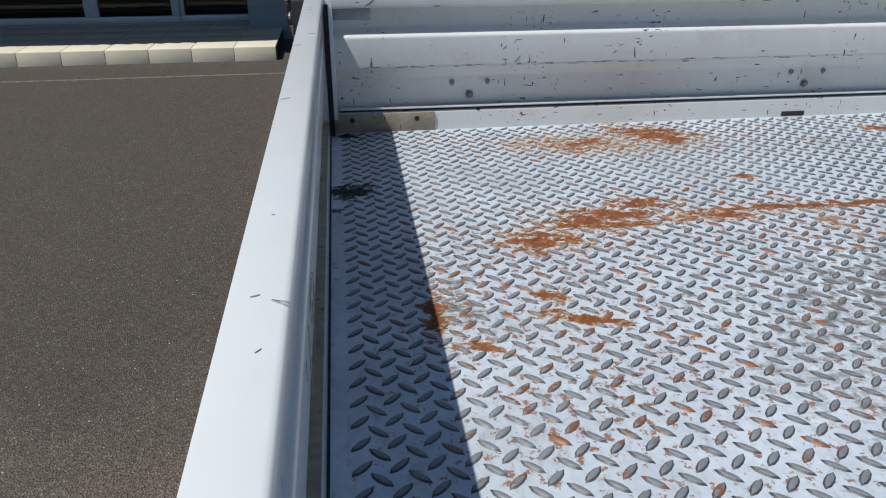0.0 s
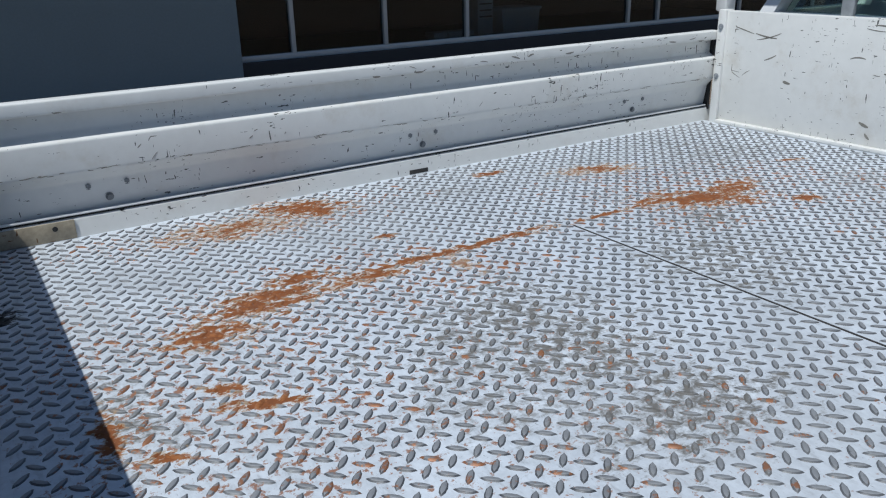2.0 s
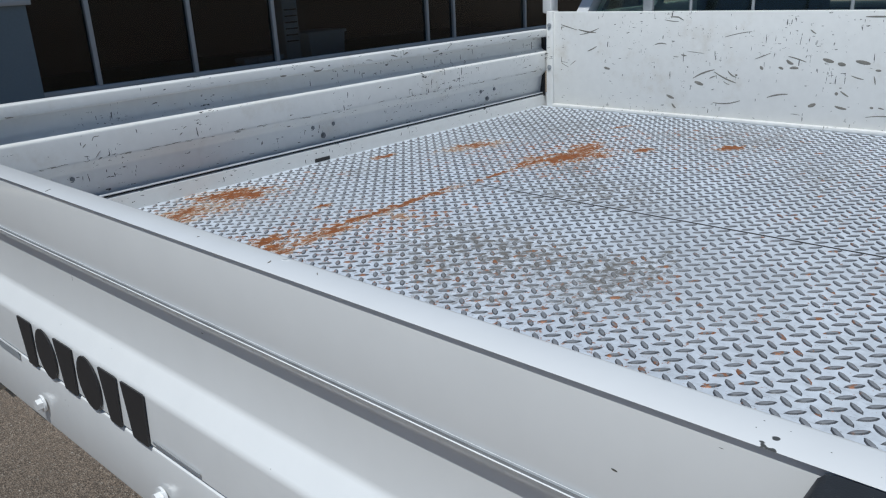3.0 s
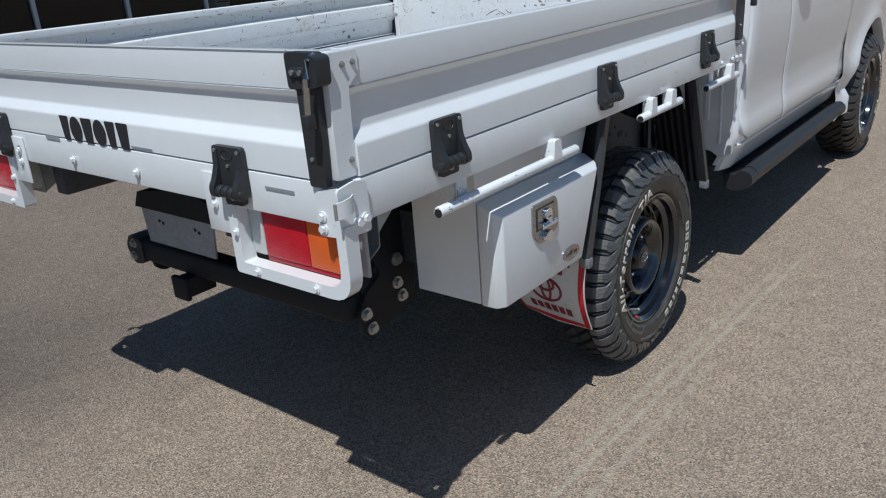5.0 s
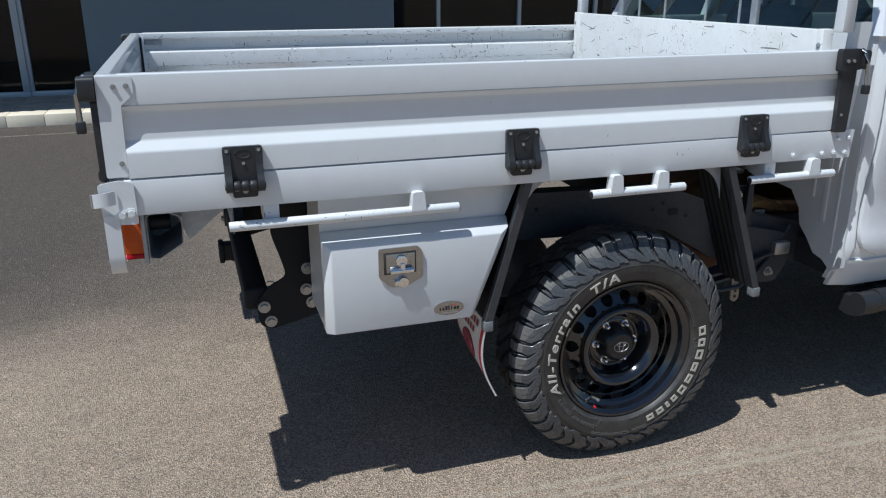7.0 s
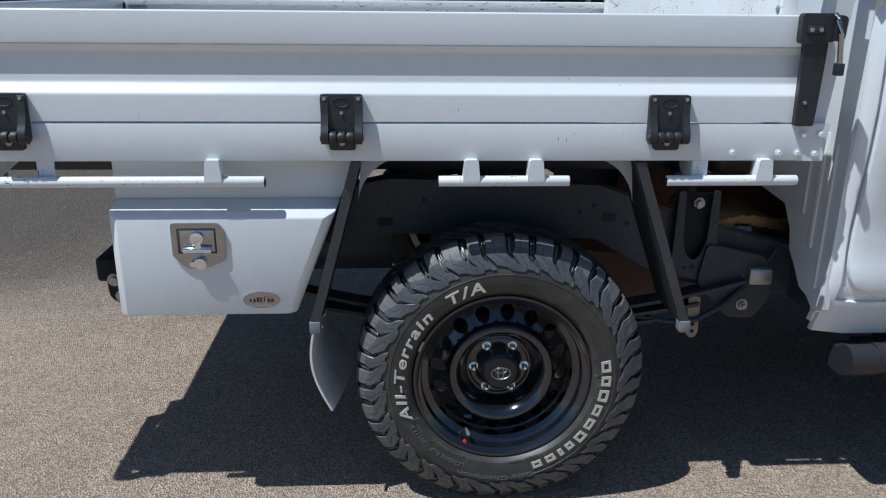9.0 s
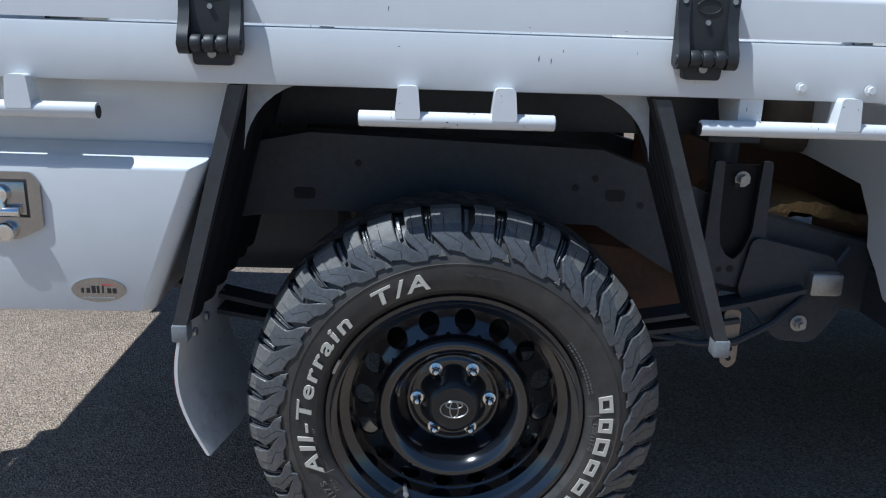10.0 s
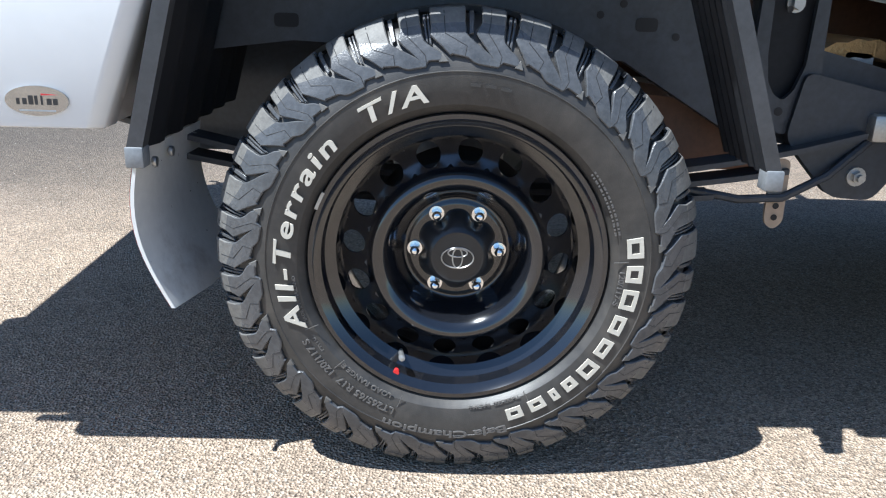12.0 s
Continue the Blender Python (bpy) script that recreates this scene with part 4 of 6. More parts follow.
# rope rails below the right edge
for x0, x1, stubs in ((-1.205, -0.587, (-0.705,)), (-0.175, 0.141, (-0.097, 0.058)), (0.379, 0.704, (0.617,))):
    t = part("rope_rail", rod(bmesh.new(), (x0, -0.892, 0.93), (x1, -0.892, 0.93), 0.013, 16, bevel=0.002), paint_rail, truck, "white chipped rope rail")
    for s_ in stubs:
        bm = bmesh.new()
        prism(bm, fillet([(-0.021, -0.03), (0.021, -0.03), (0.016, 0.022), (-0.016, 0.022)], 0.006), lambda u, v, w: (s_ + u, w, 0.962 + v), -0.906, -0.872)
        part("stub", bm, paint_rail, t)
    for x_, s_ in ((x0, -1), (x1, 1)):
        part("end_cap", rod(bmesh.new(), (x_, -0.893, 0.928), (x_ + s_ * 0.0015, -0.893, 0.928), 0.0105, 12), dull_black, t)
for x in (-1.115, 0.445):
    hg = part("rail_hanger", box(bmesh.new(), x, x + 0.04, -0.878, -0.872, 0.92, 0.99, 0.002), paint_rail, truck, "white angle bracket of the rope rail")
    part("hanger_web", prism(bmesh.new(), [(-0.871, 0.92), (-0.871, 0.99), (-0.77, 0.99), (-0.80, 0.935)], YZ, x, x + 0.004), paint_rail, hg)
    part("slot", prism(bmesh.new(), fillet([(-0.845, 0.95), (-0.837, 0.95), (-0.837, 0.972), (-0.845, 0.972)], 0.004), YZ, x - 0.0006, x - 0.0002), white_ware, hg)

# headboard, worn on its rear face
hb = part("headboard", box(bmesh.new(), 0.642, 0.668, -0.83, 0.83, 1.03, 1.377, 0.004), paint_worn, truck, "white headboard, scratched and chipped")
for side in (-1, 1):
    part("edge_plate", box(bmesh.new(), 0.632, 0.672, *sorted((side * 0.812, side * 0.8405)), 1.03, 1.38, 0.004), paint_worn, hb)
    for z in (1.33, 1.183):
        bolt("bolt", (0.632, side * 0.826, z), (-1, 0, 0), 0.006, 0.005, dull_plate, hb)
    part("upright", box(bmesh.new(), 0.665, 0.71, *sorted((side * 0.84, side * 0.882)), 1.37, 1.8, 0.008), paint, hb)
    part("brace_bar", box(bmesh.new(), 0.668, 0.683, *sorted((side * 0.44, side * 0.475)), 1.37, 1.79, 0.003), dull_plate, hb)
    for y in (0.34, 0.14):
        part("guard_bar", rod(bmesh.new(), (0.678, side * y - 0.03, 1.37), (0.678, side * y - 0.03, 1.79), 0.005, 8), dull_plate, hb)
part("top_bar", rod(bmesh.new(), (0.688, -0.87, 1.8), (0.688, 0.87, 1.8), 0.022, 16), paint, hb)
scratches(hb, 11, 44, lambda u, v: (0.6418, u, v), (-1, 0, 0), -0.78, 0.78, 1.07, 1.36, 0.07, 0.0032, 0.05)
scratches(hb, 12, 22, lambda u, v: (0.6418, u, v), (-1, 0, 0), -0.3, 0.6, 1.06, 1.25, 0.03, 0.007, 0.3)
scratches(left_gate, 13, 9, lambda u, v: (u, 0.8455, v), (0, -1, 0), -1.35, 0.6, 1.165, 1.225, 0.024, 0.0025, 0.9)
scratches(left_gate, 14, 70, lambda u, v: (u, 0.8457, v), (0, -1, 0), -1.4, 0.62, 1.174, 1.177, 0.022, 0.0015)
scratches(left_gate, 15, 18, lambda u, v: (u, 0.8418, v), (0, -1, 0), -1.4, 0.62, 1.293, 1.312, 0.025, 0.003)
part("foot_strip", box(bmesh.new(), 0.625, 0.645, -0.81, 0.81, FLOOR_Z, 1.052, 0.003), paint_worn, hb)

# under the tray
for y in (-0.42, 0.42):
    part("bearer", box(bmesh.new(), -1.42, 0.66, y - 0.03, y + 0.03, 0.86, 0.985, 0.004), chassis_black, truck, "black tray bearer")
for x in (-1.38, -0.95, -0.62, 0.3, 0.66):
    part("cross_member", box(bmesh.new(), x - 0.025, x + 0.025, -0.87, 0.87, 0.99, 1.035, 0.003), chassis_black, truck, "black tray cross member")

part("edge_channel", box(bmesh.new(), -1.3, 0.62, 0.78, 0.82, 0.88, 1.03, 0.004), chassis_black, truck, "black channel under the edge of the tray")

# chassis rails with punched holes, springs and axle
for side in (-1, 1):
    bm = bmesh.new()
    prism(bm, [(-0.93, 0.645), (-0.75, 0.63), (-0.45, 0.68), (-0.3, 0.7), (0.3, 0.68), (0.52, 0.55), (0.9, 0.5), (2.6, 0.48), (2.6, 0.62), (0.95, 0.64), (0.62, 0.72), (0.3, 0.84), (-0.3, 0.86), (-0.6, 0.8), (-0.93, 0.8)], XZ, *sorted((side * 0.5, side * 0.57)))
    c = part("chassis_rail", bm, chassis_black, truck, "black chassis rail with punched holes")
    for x, z, w, h in ((-0.31, 0.735, 0.022, 0.012), (0.335, 0.745, 0.02, 0.012)):
        part("punched_slot", prism(bmesh.new(), fillet([(x - w, z - h), (x + w, z - h), (x + w, z + h), (x - w, z + h)], 0.008), XZ, *sorted((side * 0.5705, side * 0.572))), dull_black, c)
    for x, z in ((0.29, 0.78), (0.25, 0.76), (0.39, 0.725), (0.6, 0.62), (0.66, 0.6), (0.72, 0.56), (-0.2, 0.8)):
        part("punched_hole", rod(bmesh.new(), (x, side * 0.5705, z), (x, side * 0.572, z), 0.007, 12), dull_black, c)
    for k, (l, z) in enumerate(((0.62, 0.475), (0.5, 0.465), (0.38, 0.455))):
        bm = bmesh.new()
        top = [(-0.62 + 1.36 * t, z + (0.10 - 0.02 * k) * (2 * t - 1) ** 2 - 0.012 * k) for t in np.linspace(0.5 - l * 0.8, 0.5 + l * 0.8, 13)]
        prism(bm, top + [(u, v - 0.01) for u, v in top[::-1]], XZ, *sorted((side * 0.585, side * 0.645)))
        part("leaf_spring", bm, chassis_black, truck, "dark leaf spring")
    bm = bmesh.new()
    prism(bm, fillet([(0.62, 0.675), (0.8, 0.635), (0.83, 0.515), (0.78, 0.442), (0.7, 0.447), (0.6, 0.555)], 0.02), XZ, *sorted((side * 0.59, side * 0.615)))
    part("spring_hanger", bm, chassis_black, truck, "black spring hanger plate")
    bm = bmesh.new()
    hexbolt(bm, (0.742, side * 0.615, 0.488), (0, side, 0), 0.012, 0.016)
    rod(bm, (0.742, side * 0.615, 0.488), (0.742, side * 0.64, 0.488), 0.007, 10)
    part("spring_bolt", bm, zinc, truck)
axle = rod(bmesh.new(), (0, -0.66, 0.38), (0, 0.66, 0.38), 0.045, 18)
bmesh.ops.create_uvsphere(axle, u_segments=20, v_segments=12, radius=0.15, matrix=Matrix.Translation((0, 0.05, 0.38)))
part("rear_axle", axle, chassis_black, truck, "black rear axle")
bm = bmesh.new()
prism(bm, fillet([(0.22, 0.63), (0.5, 0.6), (0.62, 0.55), (0.6, 0.47), (0.24, 0.47)], 0.03), XZ, -0.5, -0.25)
part("rusty_tank", bm, rust_tank, truck, "rust-brown steel tank")
bm = bmesh.new()
prism(bm, [(0.66 + 0.02 * k, 0.685 + 0.04 * math.sin(math.pi * (k + 1) / 14) + 0.005 * (k % 2)) for k in range(13)] + [(0.9 - 0.02 * k, 0.67 + 0.022 * math.sin(math.pi * (13 - k) / 14) + 0.004 * (k % 2)) for k in range(13)], XZ, -0.5, -0.14)
part("heat_shield", bm, shield_metal, truck, "crinkled brassy heat shield")
bm = bmesh.new()
box(bm, 0.62, 1.5, -0.1, 0.42, 0.5, 0.94, 0.06, 3)
part("fuel_tank", bm, rust_tank, truck, "brown rust-stained fuel tank")
bm = bmesh.new()
box(bm, 0.75, 2.2, -0.3, 0.3, 0.8, 0.96, 0.04, 3)
part("cab_tunnel", bm, tunnel_brown, truck, "brown dusty underside of the cab")
part("mount_post", prism(bmesh.new(), fillet([(0.735, 0.6), (0.8, 0.6), (0.796, 0.7), (0.742, 0.705)], 0.008), XZ, -0.5, -0.44), dull_plate, truck, "grey cab mount")
u_plate = [(0.525, 0.83), (0.545, 0.83), (0.549, 0.7), (0.556, 0.655), (0.57, 0.632), (0.588, 0.622), (0.605, 0.64), (0.62, 0.685), (0.624, 0.83), (0.645, 0.83), (0.648, 0.7), (0.66, 0.62), (0.6, 0.56), (0.54, 0.575), (0.522, 0.62)]
for side in (-1, 1):
    ub = part("spring_bracket", prism(bmesh.new(), fillet(u_plate, 0.006), XZ, *sorted((side * 0.592, side * 0.604))), chassis_black, truck, "black bracket with a deep U-shaped opening")
    part("bracket_back", box(bmesh.new(), 0.535, 0.635, *sorted((side * 0.575, side * 0.58)), 0.6, 0.82), guard_black, ub)
    for x, z, r_ in ((0.583, 0.602, 0.008), (0.608, 0.588, 0.005), (0.575, 0.78, 0.006), (0.56, 0.6, 0.006)):
        part("bracket_hole", rod(bmesh.new(), (x, side * 0.6042, z), (x, side * 0.6048, z), r_, 12), dull_black, ub)
    bolt("bracket_bolt", (0.592, side * 0.581, 0.79), (0, side, 0), 0.011, 0.02, zinc, ub)
part("exhaust_pipe", rod(bmesh.new(), (0.3, -0.3, 0.66), (1.2, -0.3, 0.62), 0.03, 14), rust_tank, truck)
bm = bmesh.new()
prism(bm, fillet([(0.575, 0.52), (0.61, 0.52), (0.613, 0.4), (0.595, 0.385), (0.577, 0.4)], 0.012), XZ, -0.632, -0.626)
part("cable_tab", bm, mat("tan_primer_steel", (0.33, 0.25, 0.18), 0.6, vary=0.2), truck, "tan steel tab with two holes")
bm = bmesh.new()
for z in (0.41, 0.432):
    rod(bm, (0.595, -0.6325, z), (0.595, -0.6335, z), 0.006, 10)
part("tab_hole", bm, dull_black, truck)
bm = bmesh.new()
sweep(bm, [(0.3, -0.6, 0.5), (0.42, -0.63, 0.46), (0.52, -0.64, 0.445), (0.6, -0.64, 0.45), (0.68, -0.63, 0.49), (0.78, -0.61, 0.575), (0.84, -0.59, 0.65)], 0.008, 8)
part("brake_cable", bm, chassis_black, truck, "black brake cable")
part("cable_clamp", box(bmesh.new(), 0.745, 0.815, -0.64, -0.6, 0.555, 0.605, 0.008), zinc, truck, "pale plastic cable clamp")
bm = bmesh.new()
rod(bm, (0.58, -0.5, 0.63), (0.58, -0.5, 0.99), 0.03, 14)
box(bm, 0.52, 0.63, -0.56, -0.44, 0.86, 0.875, 0.004)
part("tray_mount", bm, chassis_black, truck)

bm = bmesh.new()
prism(bm, fillet([(0.0, 0.42), (0.06, 0.36), (0.3, 0.36), (0.36, 0.42), (0.36, 0.6), (0.3, 0.66), (0.06, 0.66), (0.0, 0.6)], 0.05, 5), YZ, -0.8, -0.3)
part("muffler", bm, chassis_black, truck, "dark exhaust muffler")
part("tail_pipe", rod(bmesh.new(), (-0.8, 0.2, 0.55), (-0.9, 0.24, 0.57), 0.028, 14), chassis_black, truck)

# guards in front of and behind the rear wheel
for side in (-1, 1):
    for top, low in (((-0.372, 0.975), (-0.486, 0.556)), ((0.318, 0.972), (0.472, 0.546))):
        s_ = -1 if top[0] < 0 else 1
        a, b = Vector((top[0], 0, top[1])), Vector((low[0], 0, low[1]))
        g = part("wheel_guard_tube", prism(bmesh.new(), [(a.x - 0.0125, a.z), (a.x + 0.0125, a.z), (b.x + 0.0115, b.z), (b.x - 0.0125, b.z)], XZ, *sorted((side * 0.856, side * 0.881))), guard_tube, truck, "dark grey square guard tube")
        part("tube_foot", box(bmesh.new(), b.x - 0.014, b.x + 0.014, *sorted((side * 0.852, side * 0.884)), b.z - 0.026, b.z + 0.006, 0.003), weathered_steel, g)
        bm = bmesh.new()
        dx = -s_ * 0.005
        ys = [(0.3 if s_ < 0 else 0.7) + (0.564 if s_ < 0 else 0.164) * k / 24 for k in range(25)]
        rows = []
        for q, (px, pz) in enumerate(((a.x, a.z), (b.x, b.z))):
            for off in (0.0, 0.004):
                rows.append([bm.verts.new((px + dx - s_ * (off + 0.008 * (k % 4 in (1, 2))), side * y, pz)) for k, y in enumerate(ys)])
        for p, q in ((rows[0], rows[2]), (rows[1], rows[3]), (rows[0], rows[1]), (rows[2], rows[3])):
            for k in range(24):
                bm.faces.new((p[k], p[k + 1], q[k + 1], q[k]))
        for k in (0, 24):
            bm.faces.new((rows[0][k], rows[1][k], rows[3][k], rows[2][k]))
        part("guard_sheet", bm, guard_black, g, "black ribbed guard sheet")
        bm = bmesh.new()
        arc = [(a.x - s_ * 0.012, a.z + 0.01), (a.x - s_ * 0.125, a.z + 0.01)]
        arc += [(a.x - s_ * (0.125 - 0.125 * math.sin(t) + 0.0), a.z + 0.005 - 0.13 * (1 - math.cos(t))) for t in np.linspace(0.1, 1.45, 9)]
        prism(bm, arc, XZ, *sorted((side * 0.835, side * 0.839)))
        part("gusset", bm, dull_plate, g, "grey curved gusset")

# mudflaps
for side in (-1, 1):
    rows = [(-0.487 + 0.062 * math.sin(min(1.0, t * 1.0) * 2.2) * 0 - 0.03 * math.sin(math.pi * t) + 0.035 * t, 0.552 - 0.252 * t) for t in np.linspace(0, 1, 13)]
    bm = bmesh.new()
    grid = []
    for n, (x, z) in enumerate(rows):
        t = n / 12
        lo = 0.575 + 0.02 * max(0, t - 0.8) * 5
        hi = 0.868
        grid.append([(x + 0.055 * (1 - (k / 8)) * (0.3 + t) * 0.6, side * (lo + (hi - lo) * k / 8), z - 0.012 * (1 - abs(k / 4 - 1)) * (t > 0.95)) for k in range(9)])
    f = [[bm.verts.new((x + 0.003, y, z)) for x, y, z in row] for row in grid]
    b = [[bm.verts.new((x - 0.003, y, z)) for x, y, z in row] for row in grid]
    for n in range(12):
        for k in range(8):
            bm.faces.new((f[n][k], f[n][k + 1], f[n + 1][k + 1], f[n + 1][k]))
            bm.faces.new((b[n][k], b[n + 1][k], b[n + 1][k + 1], b[n][k + 1]))
    edge = [(n, 0) for n in range(13)] + [(12, k) for k in range(1, 9)] + [(n, 8) for n in range(11, -1, -1)] + [(0, k) for k in range(7, 0, -1)]
    for p, q in zip(edge, edge[1:] + edge[:1]):
        bm.faces.new((f[p[0]][p[1]], f[q[0]][q[1]], b[q[0]][q[1]], b[p[0]][p[1]]))
    flap = part("mudflap", bm, flap_white, truck, "white mudflap with a red edge and maroon print")

    def on_flap(u, v, out=0.0045):
        """A place on the rear face: u from the inner to the outer edge, v downwards, 0 to 1."""
        n, k = min(11.999, v * 12), min(7.999, u * 8)
        i, j = int(n), int(k)
        p = Vector(grid[i][j]).lerp(Vector(grid[i][j + 1]), k - j).lerp(Vector(grid[i + 1][j]).lerp(Vector(grid[i + 1][j + 1]), k - j), n - i)
        return p + Vector((-out, 0, 0))

    def flap_patch(name, u0, v0, u1, v1, m_, nu=4, nv=6, out=0.0045):
        bm = bmesh.new()
        vs = [[bm.verts.new(on_flap(u0 + (u1 - u0) * i / nu, v0 + (v1 - v0) * j / nv, out)) for i in range(nu + 1)] for j in range(nv + 1)]
        for j in range(nv):
            for i in range(nu):
                bm.faces.new((vs[j][i], vs[j][i + 1], vs[j + 1][i + 1], vs[j + 1][i]))
        part(name, bm, m_, flap, smooth=0)

    flap_patch("red_edge", 0.925, 0.0, 0.995, 0.99, flap_red, 2, 12)
    flap_patch("red_edge", 0.005, 0.94, 0.92, 0.985, flap_red, 8, 2)
    flap_patch("red_edge", 0.005, 0.0, 0.045, 0.935, flap_red, 2, 12)
    for n in range(6):
        flap_patch("print_block", 0.22 + 0.1 * n, 0.74, 0.295 + 0.1 * n, 0.86, flap_maroon, 2, 2)
    for v0, v1, n0 in ((0.05, 0.13, 6), (0.17, 0.25, 5)):
        for n in range(n0):
            flap_patch("print_block", 0.3 + 0.09 * n, v0, 0.365 + 0.09 * n, v1, flap_maroon, 2, 2)
    for ru, rv, cu, cv in ((0.2, 0.17, 0.5, 0.5), (0.11, 0.09, 0.5, 0.42), (0.06, 0.16, 0.5, 0.5)):
        bm = bmesh.new()
        ring = [on_flap(cu + ru * math.cos(a), cv + rv * math.sin(a)) for a in (2 * math.pi * k / 28 for k in range(28))]
        sweep(bm, ring + ring[:1], 0.0045, 6)
        part("print_ring", bm, flap_maroon, flap)
    for y in (0.83, 0.75, 0.62):
        part("flap_bolt", rod(bmesh.new(), (-0.478, side * y, 0.53), (-0.47, side * y, 0.53), 0.0085, 14, bevel=0.002), zinc, flap)

# tool box under the tray
tb = [(-0.965, 0.982), (-0.37, 0.982), (-0.425, 0.85), (-0.532, 0.588), (-0.965, 0.588)]
body = part("tool_box", prism(bmesh.new(), tb, XZ, -0.815, -0.6), paint, truck, "white steel tool box with a slanted front end")
bm = bmesh.new()
lid_in = [(-0.968, 0.872), (-0.413, 0.872), (-0.53, 0.585), (-0.968, 0.585)]
lid_out = [(-0.948, 0.838), (-0.452, 0.838), (-0.548, 0.588), (-0.948, 0.588)]
a = [bm.verts.new((u, -0.82, v)) for u, v in lid_in]
m_ = [bm.verts.new((u, -0.868, v)) for u, v in [(-0.968, 0.852), (-0.425, 0.85), (-0.53, 0.586), (-0.968, 0.586)]]
b = [bm.verts.new((u, -0.887, v)) for u, v in lid_out]
for p, q in ((a, m_), (m_, b)):
    for k in range(4):
        bm.faces.new((p[k], p[(k + 1) % 4], q[(k + 1) % 4], q[k]))
bm.faces.new(a), bm.faces.new(b)
bmesh.ops.bevel(bm, geom=[e for e in bm.edges if not e.is_boundary], offset=0.004, segments=2, profile=0.5, affect="EDGES")
lid = part("door", bm, paint, body, "white pressed tool box door")
bm = bmesh.new()
lp = fillet([(-0.819, 0.828), (-0.705, 0.828), (-0.692, 0.81), (-0.692, 0.735), (-0.735, 0.715), (-0.785, 0.712), (-0.819, 0.745)], 0.008)
prism(bm, lp, XZ, -0.8930, -0.867)
bmesh.ops.bevel(bm, geom=[e for e in bm.edges if abs(e.verts[0].co.y + 0.893) < 1e-4 and abs(e.verts[1].co.y + 0.893) < 1e-4 and len(e.link_faces) == 2 and e.calc_face_angle(0) > 0.5], offset=0.003, segments=2, profile=0.5, affect="EDGES")
lock = part("folding_lock", bm, steel, body, "stainless folding T-handle lock")
# flat dark plate paints the shade round the edge of the recess
part("recess", box(bmesh.new(), -0.805, -0.712, -0.8936, -0.8925, 0.752, 0.816, 0.0004), dark_metal, body)
part("recess_floor", box(bmesh.new(), -0.798, -0.716, -0.8946, -0.8933, 0.757, 0.811, 0.0005), steel, body)
bm = bmesh.new()
rod(bm, (-0.756, -0.8940, 0.792), (-0.756, -0.9060, 0.792), 0.017, 18, bevel=0.003)
rod(bm, (-0.756, -0.9030, 0.785), (-0.752, -0.9030, 0.766), 0.008, 12)
rod(bm, (-0.79, -0.9030, 0.764), (-0.722, -0.9030, 0.764), 0.0085, 12, bevel=0.002)
part("t_handle", bm, chrome, body, "bright T-handle")
part("key_cover", rod(bmesh.new(), (-0.752, -0.8910, 0.73), (-0.752, -0.9070, 0.728), 0.016, 18, bevel=0.004), chrome, body)
part("key_cover", rod(bmesh.new(), (-0.77, -0.8910, 0.728), (-0.77, -0.9050, 0.727), 0.008, 12, bevel=0.002), chrome, body)
bm = bmesh.new()
ov = [(-0.614 + 0.0455 * math.cos(a_), 0.6275 + 0.0215 * math.sin(a_)) for a_ in (2 * math.pi * k / 40 for k in range(40))]
prism(bm, ov, XZ, -0.8902, -0.867)
badge = part("oval_badge", bm, steel, body, "silver oval badge")
bm = bmesh.new()
for n, w in enumerate((0.006, 0.008, 0.009, 0.006, 0.004, 0.009, 0.009)):
    x = -0.643 + 0.0087 * n
    box(bm, x, x + w * 0.75, -0.8906, -0.8898, 0.622, 0.631 + 0.004 * (n in (2, 3, 4)))
part("print_block", bm, black_print, badge, smooth=0)
bm = bmesh.new()
prism(bm, [(-0.607, 0.638), (-0.582, 0.6365), (-0.607, 0.6355)], XZ, -0.8906, -0.8708)
part("red_print", bm, flap_red, badge, smooth=0)
bm = bmesh.new()
box(bm, -0.64, -0.588, -0.8906, -0.8898, 0.6125, 0.6145)
part("print_line", bm, dull_plate, badge, smooth=0)

# tow bar and plates at the back
bm = bmesh.new()
prism(bm, [(0.46, 0.735), (0.06, 0.735), (0.075, 0.615), (0.445, 0.615)], YZ, -1.156, -1.15)
tow = part("step_plate", bm, dull_plate, truck, "dull grey plate under the tail")
bm = bmesh.new()
for y, z in ((0.36, 0.7), (0.34, 0.695), (0.16, 0.7), (0.14, 0.693)):
    rod(bm, (-1.157, y, z), (-1.1585, y, z), 0.006, 10)
part("bolt_hole", bm, dull_black, tow)
bm = bmesh.new()
prism(bm, [(0.49, 0.735), (0.06, 0.735), (0.06, 0.8), (0.2, 0.83), (0.46, 0.79)], YZ, -1.16, -0.92)
part("bracket", bm, guard_black, tow)
part("tow_tube", box(bmesh.new(), -1.165, -1.09, -0.503, 0.5, 0.533, 0.608, 0.012, 3), guard_black, truck, "black square tow bar tube")
hitch = part("hitch_receiver", box(bmesh.new(), -1.2, -1.09, 0.2, 0.265, 0.468, 0.534, 0.006), guard_black, truck, "black hitch receiver under the tow bar")
part("collar", box(bmesh.new(), -1.212, -1.192, 0.193, 0.272, 0.461, 0.541, 0.006), guard_black, hitch)
part("chain_lug", prism(bmesh.new(), fillet([(-1.18, 0.5), (-1.1, 0.5), (-1.11, 0.44), (-1.165, 0.435)], 0.015), XZ, 0.28, 0.29), guard_black, hitch)
bm = bmesh.new()
prism(bm, fillet([(0.49, 0.61), (0.56, 0.625), (0.59, 0.575), (0.555, 0.515), (0.49, 0.525)], 0.018), YZ, -1.17, -1.095)
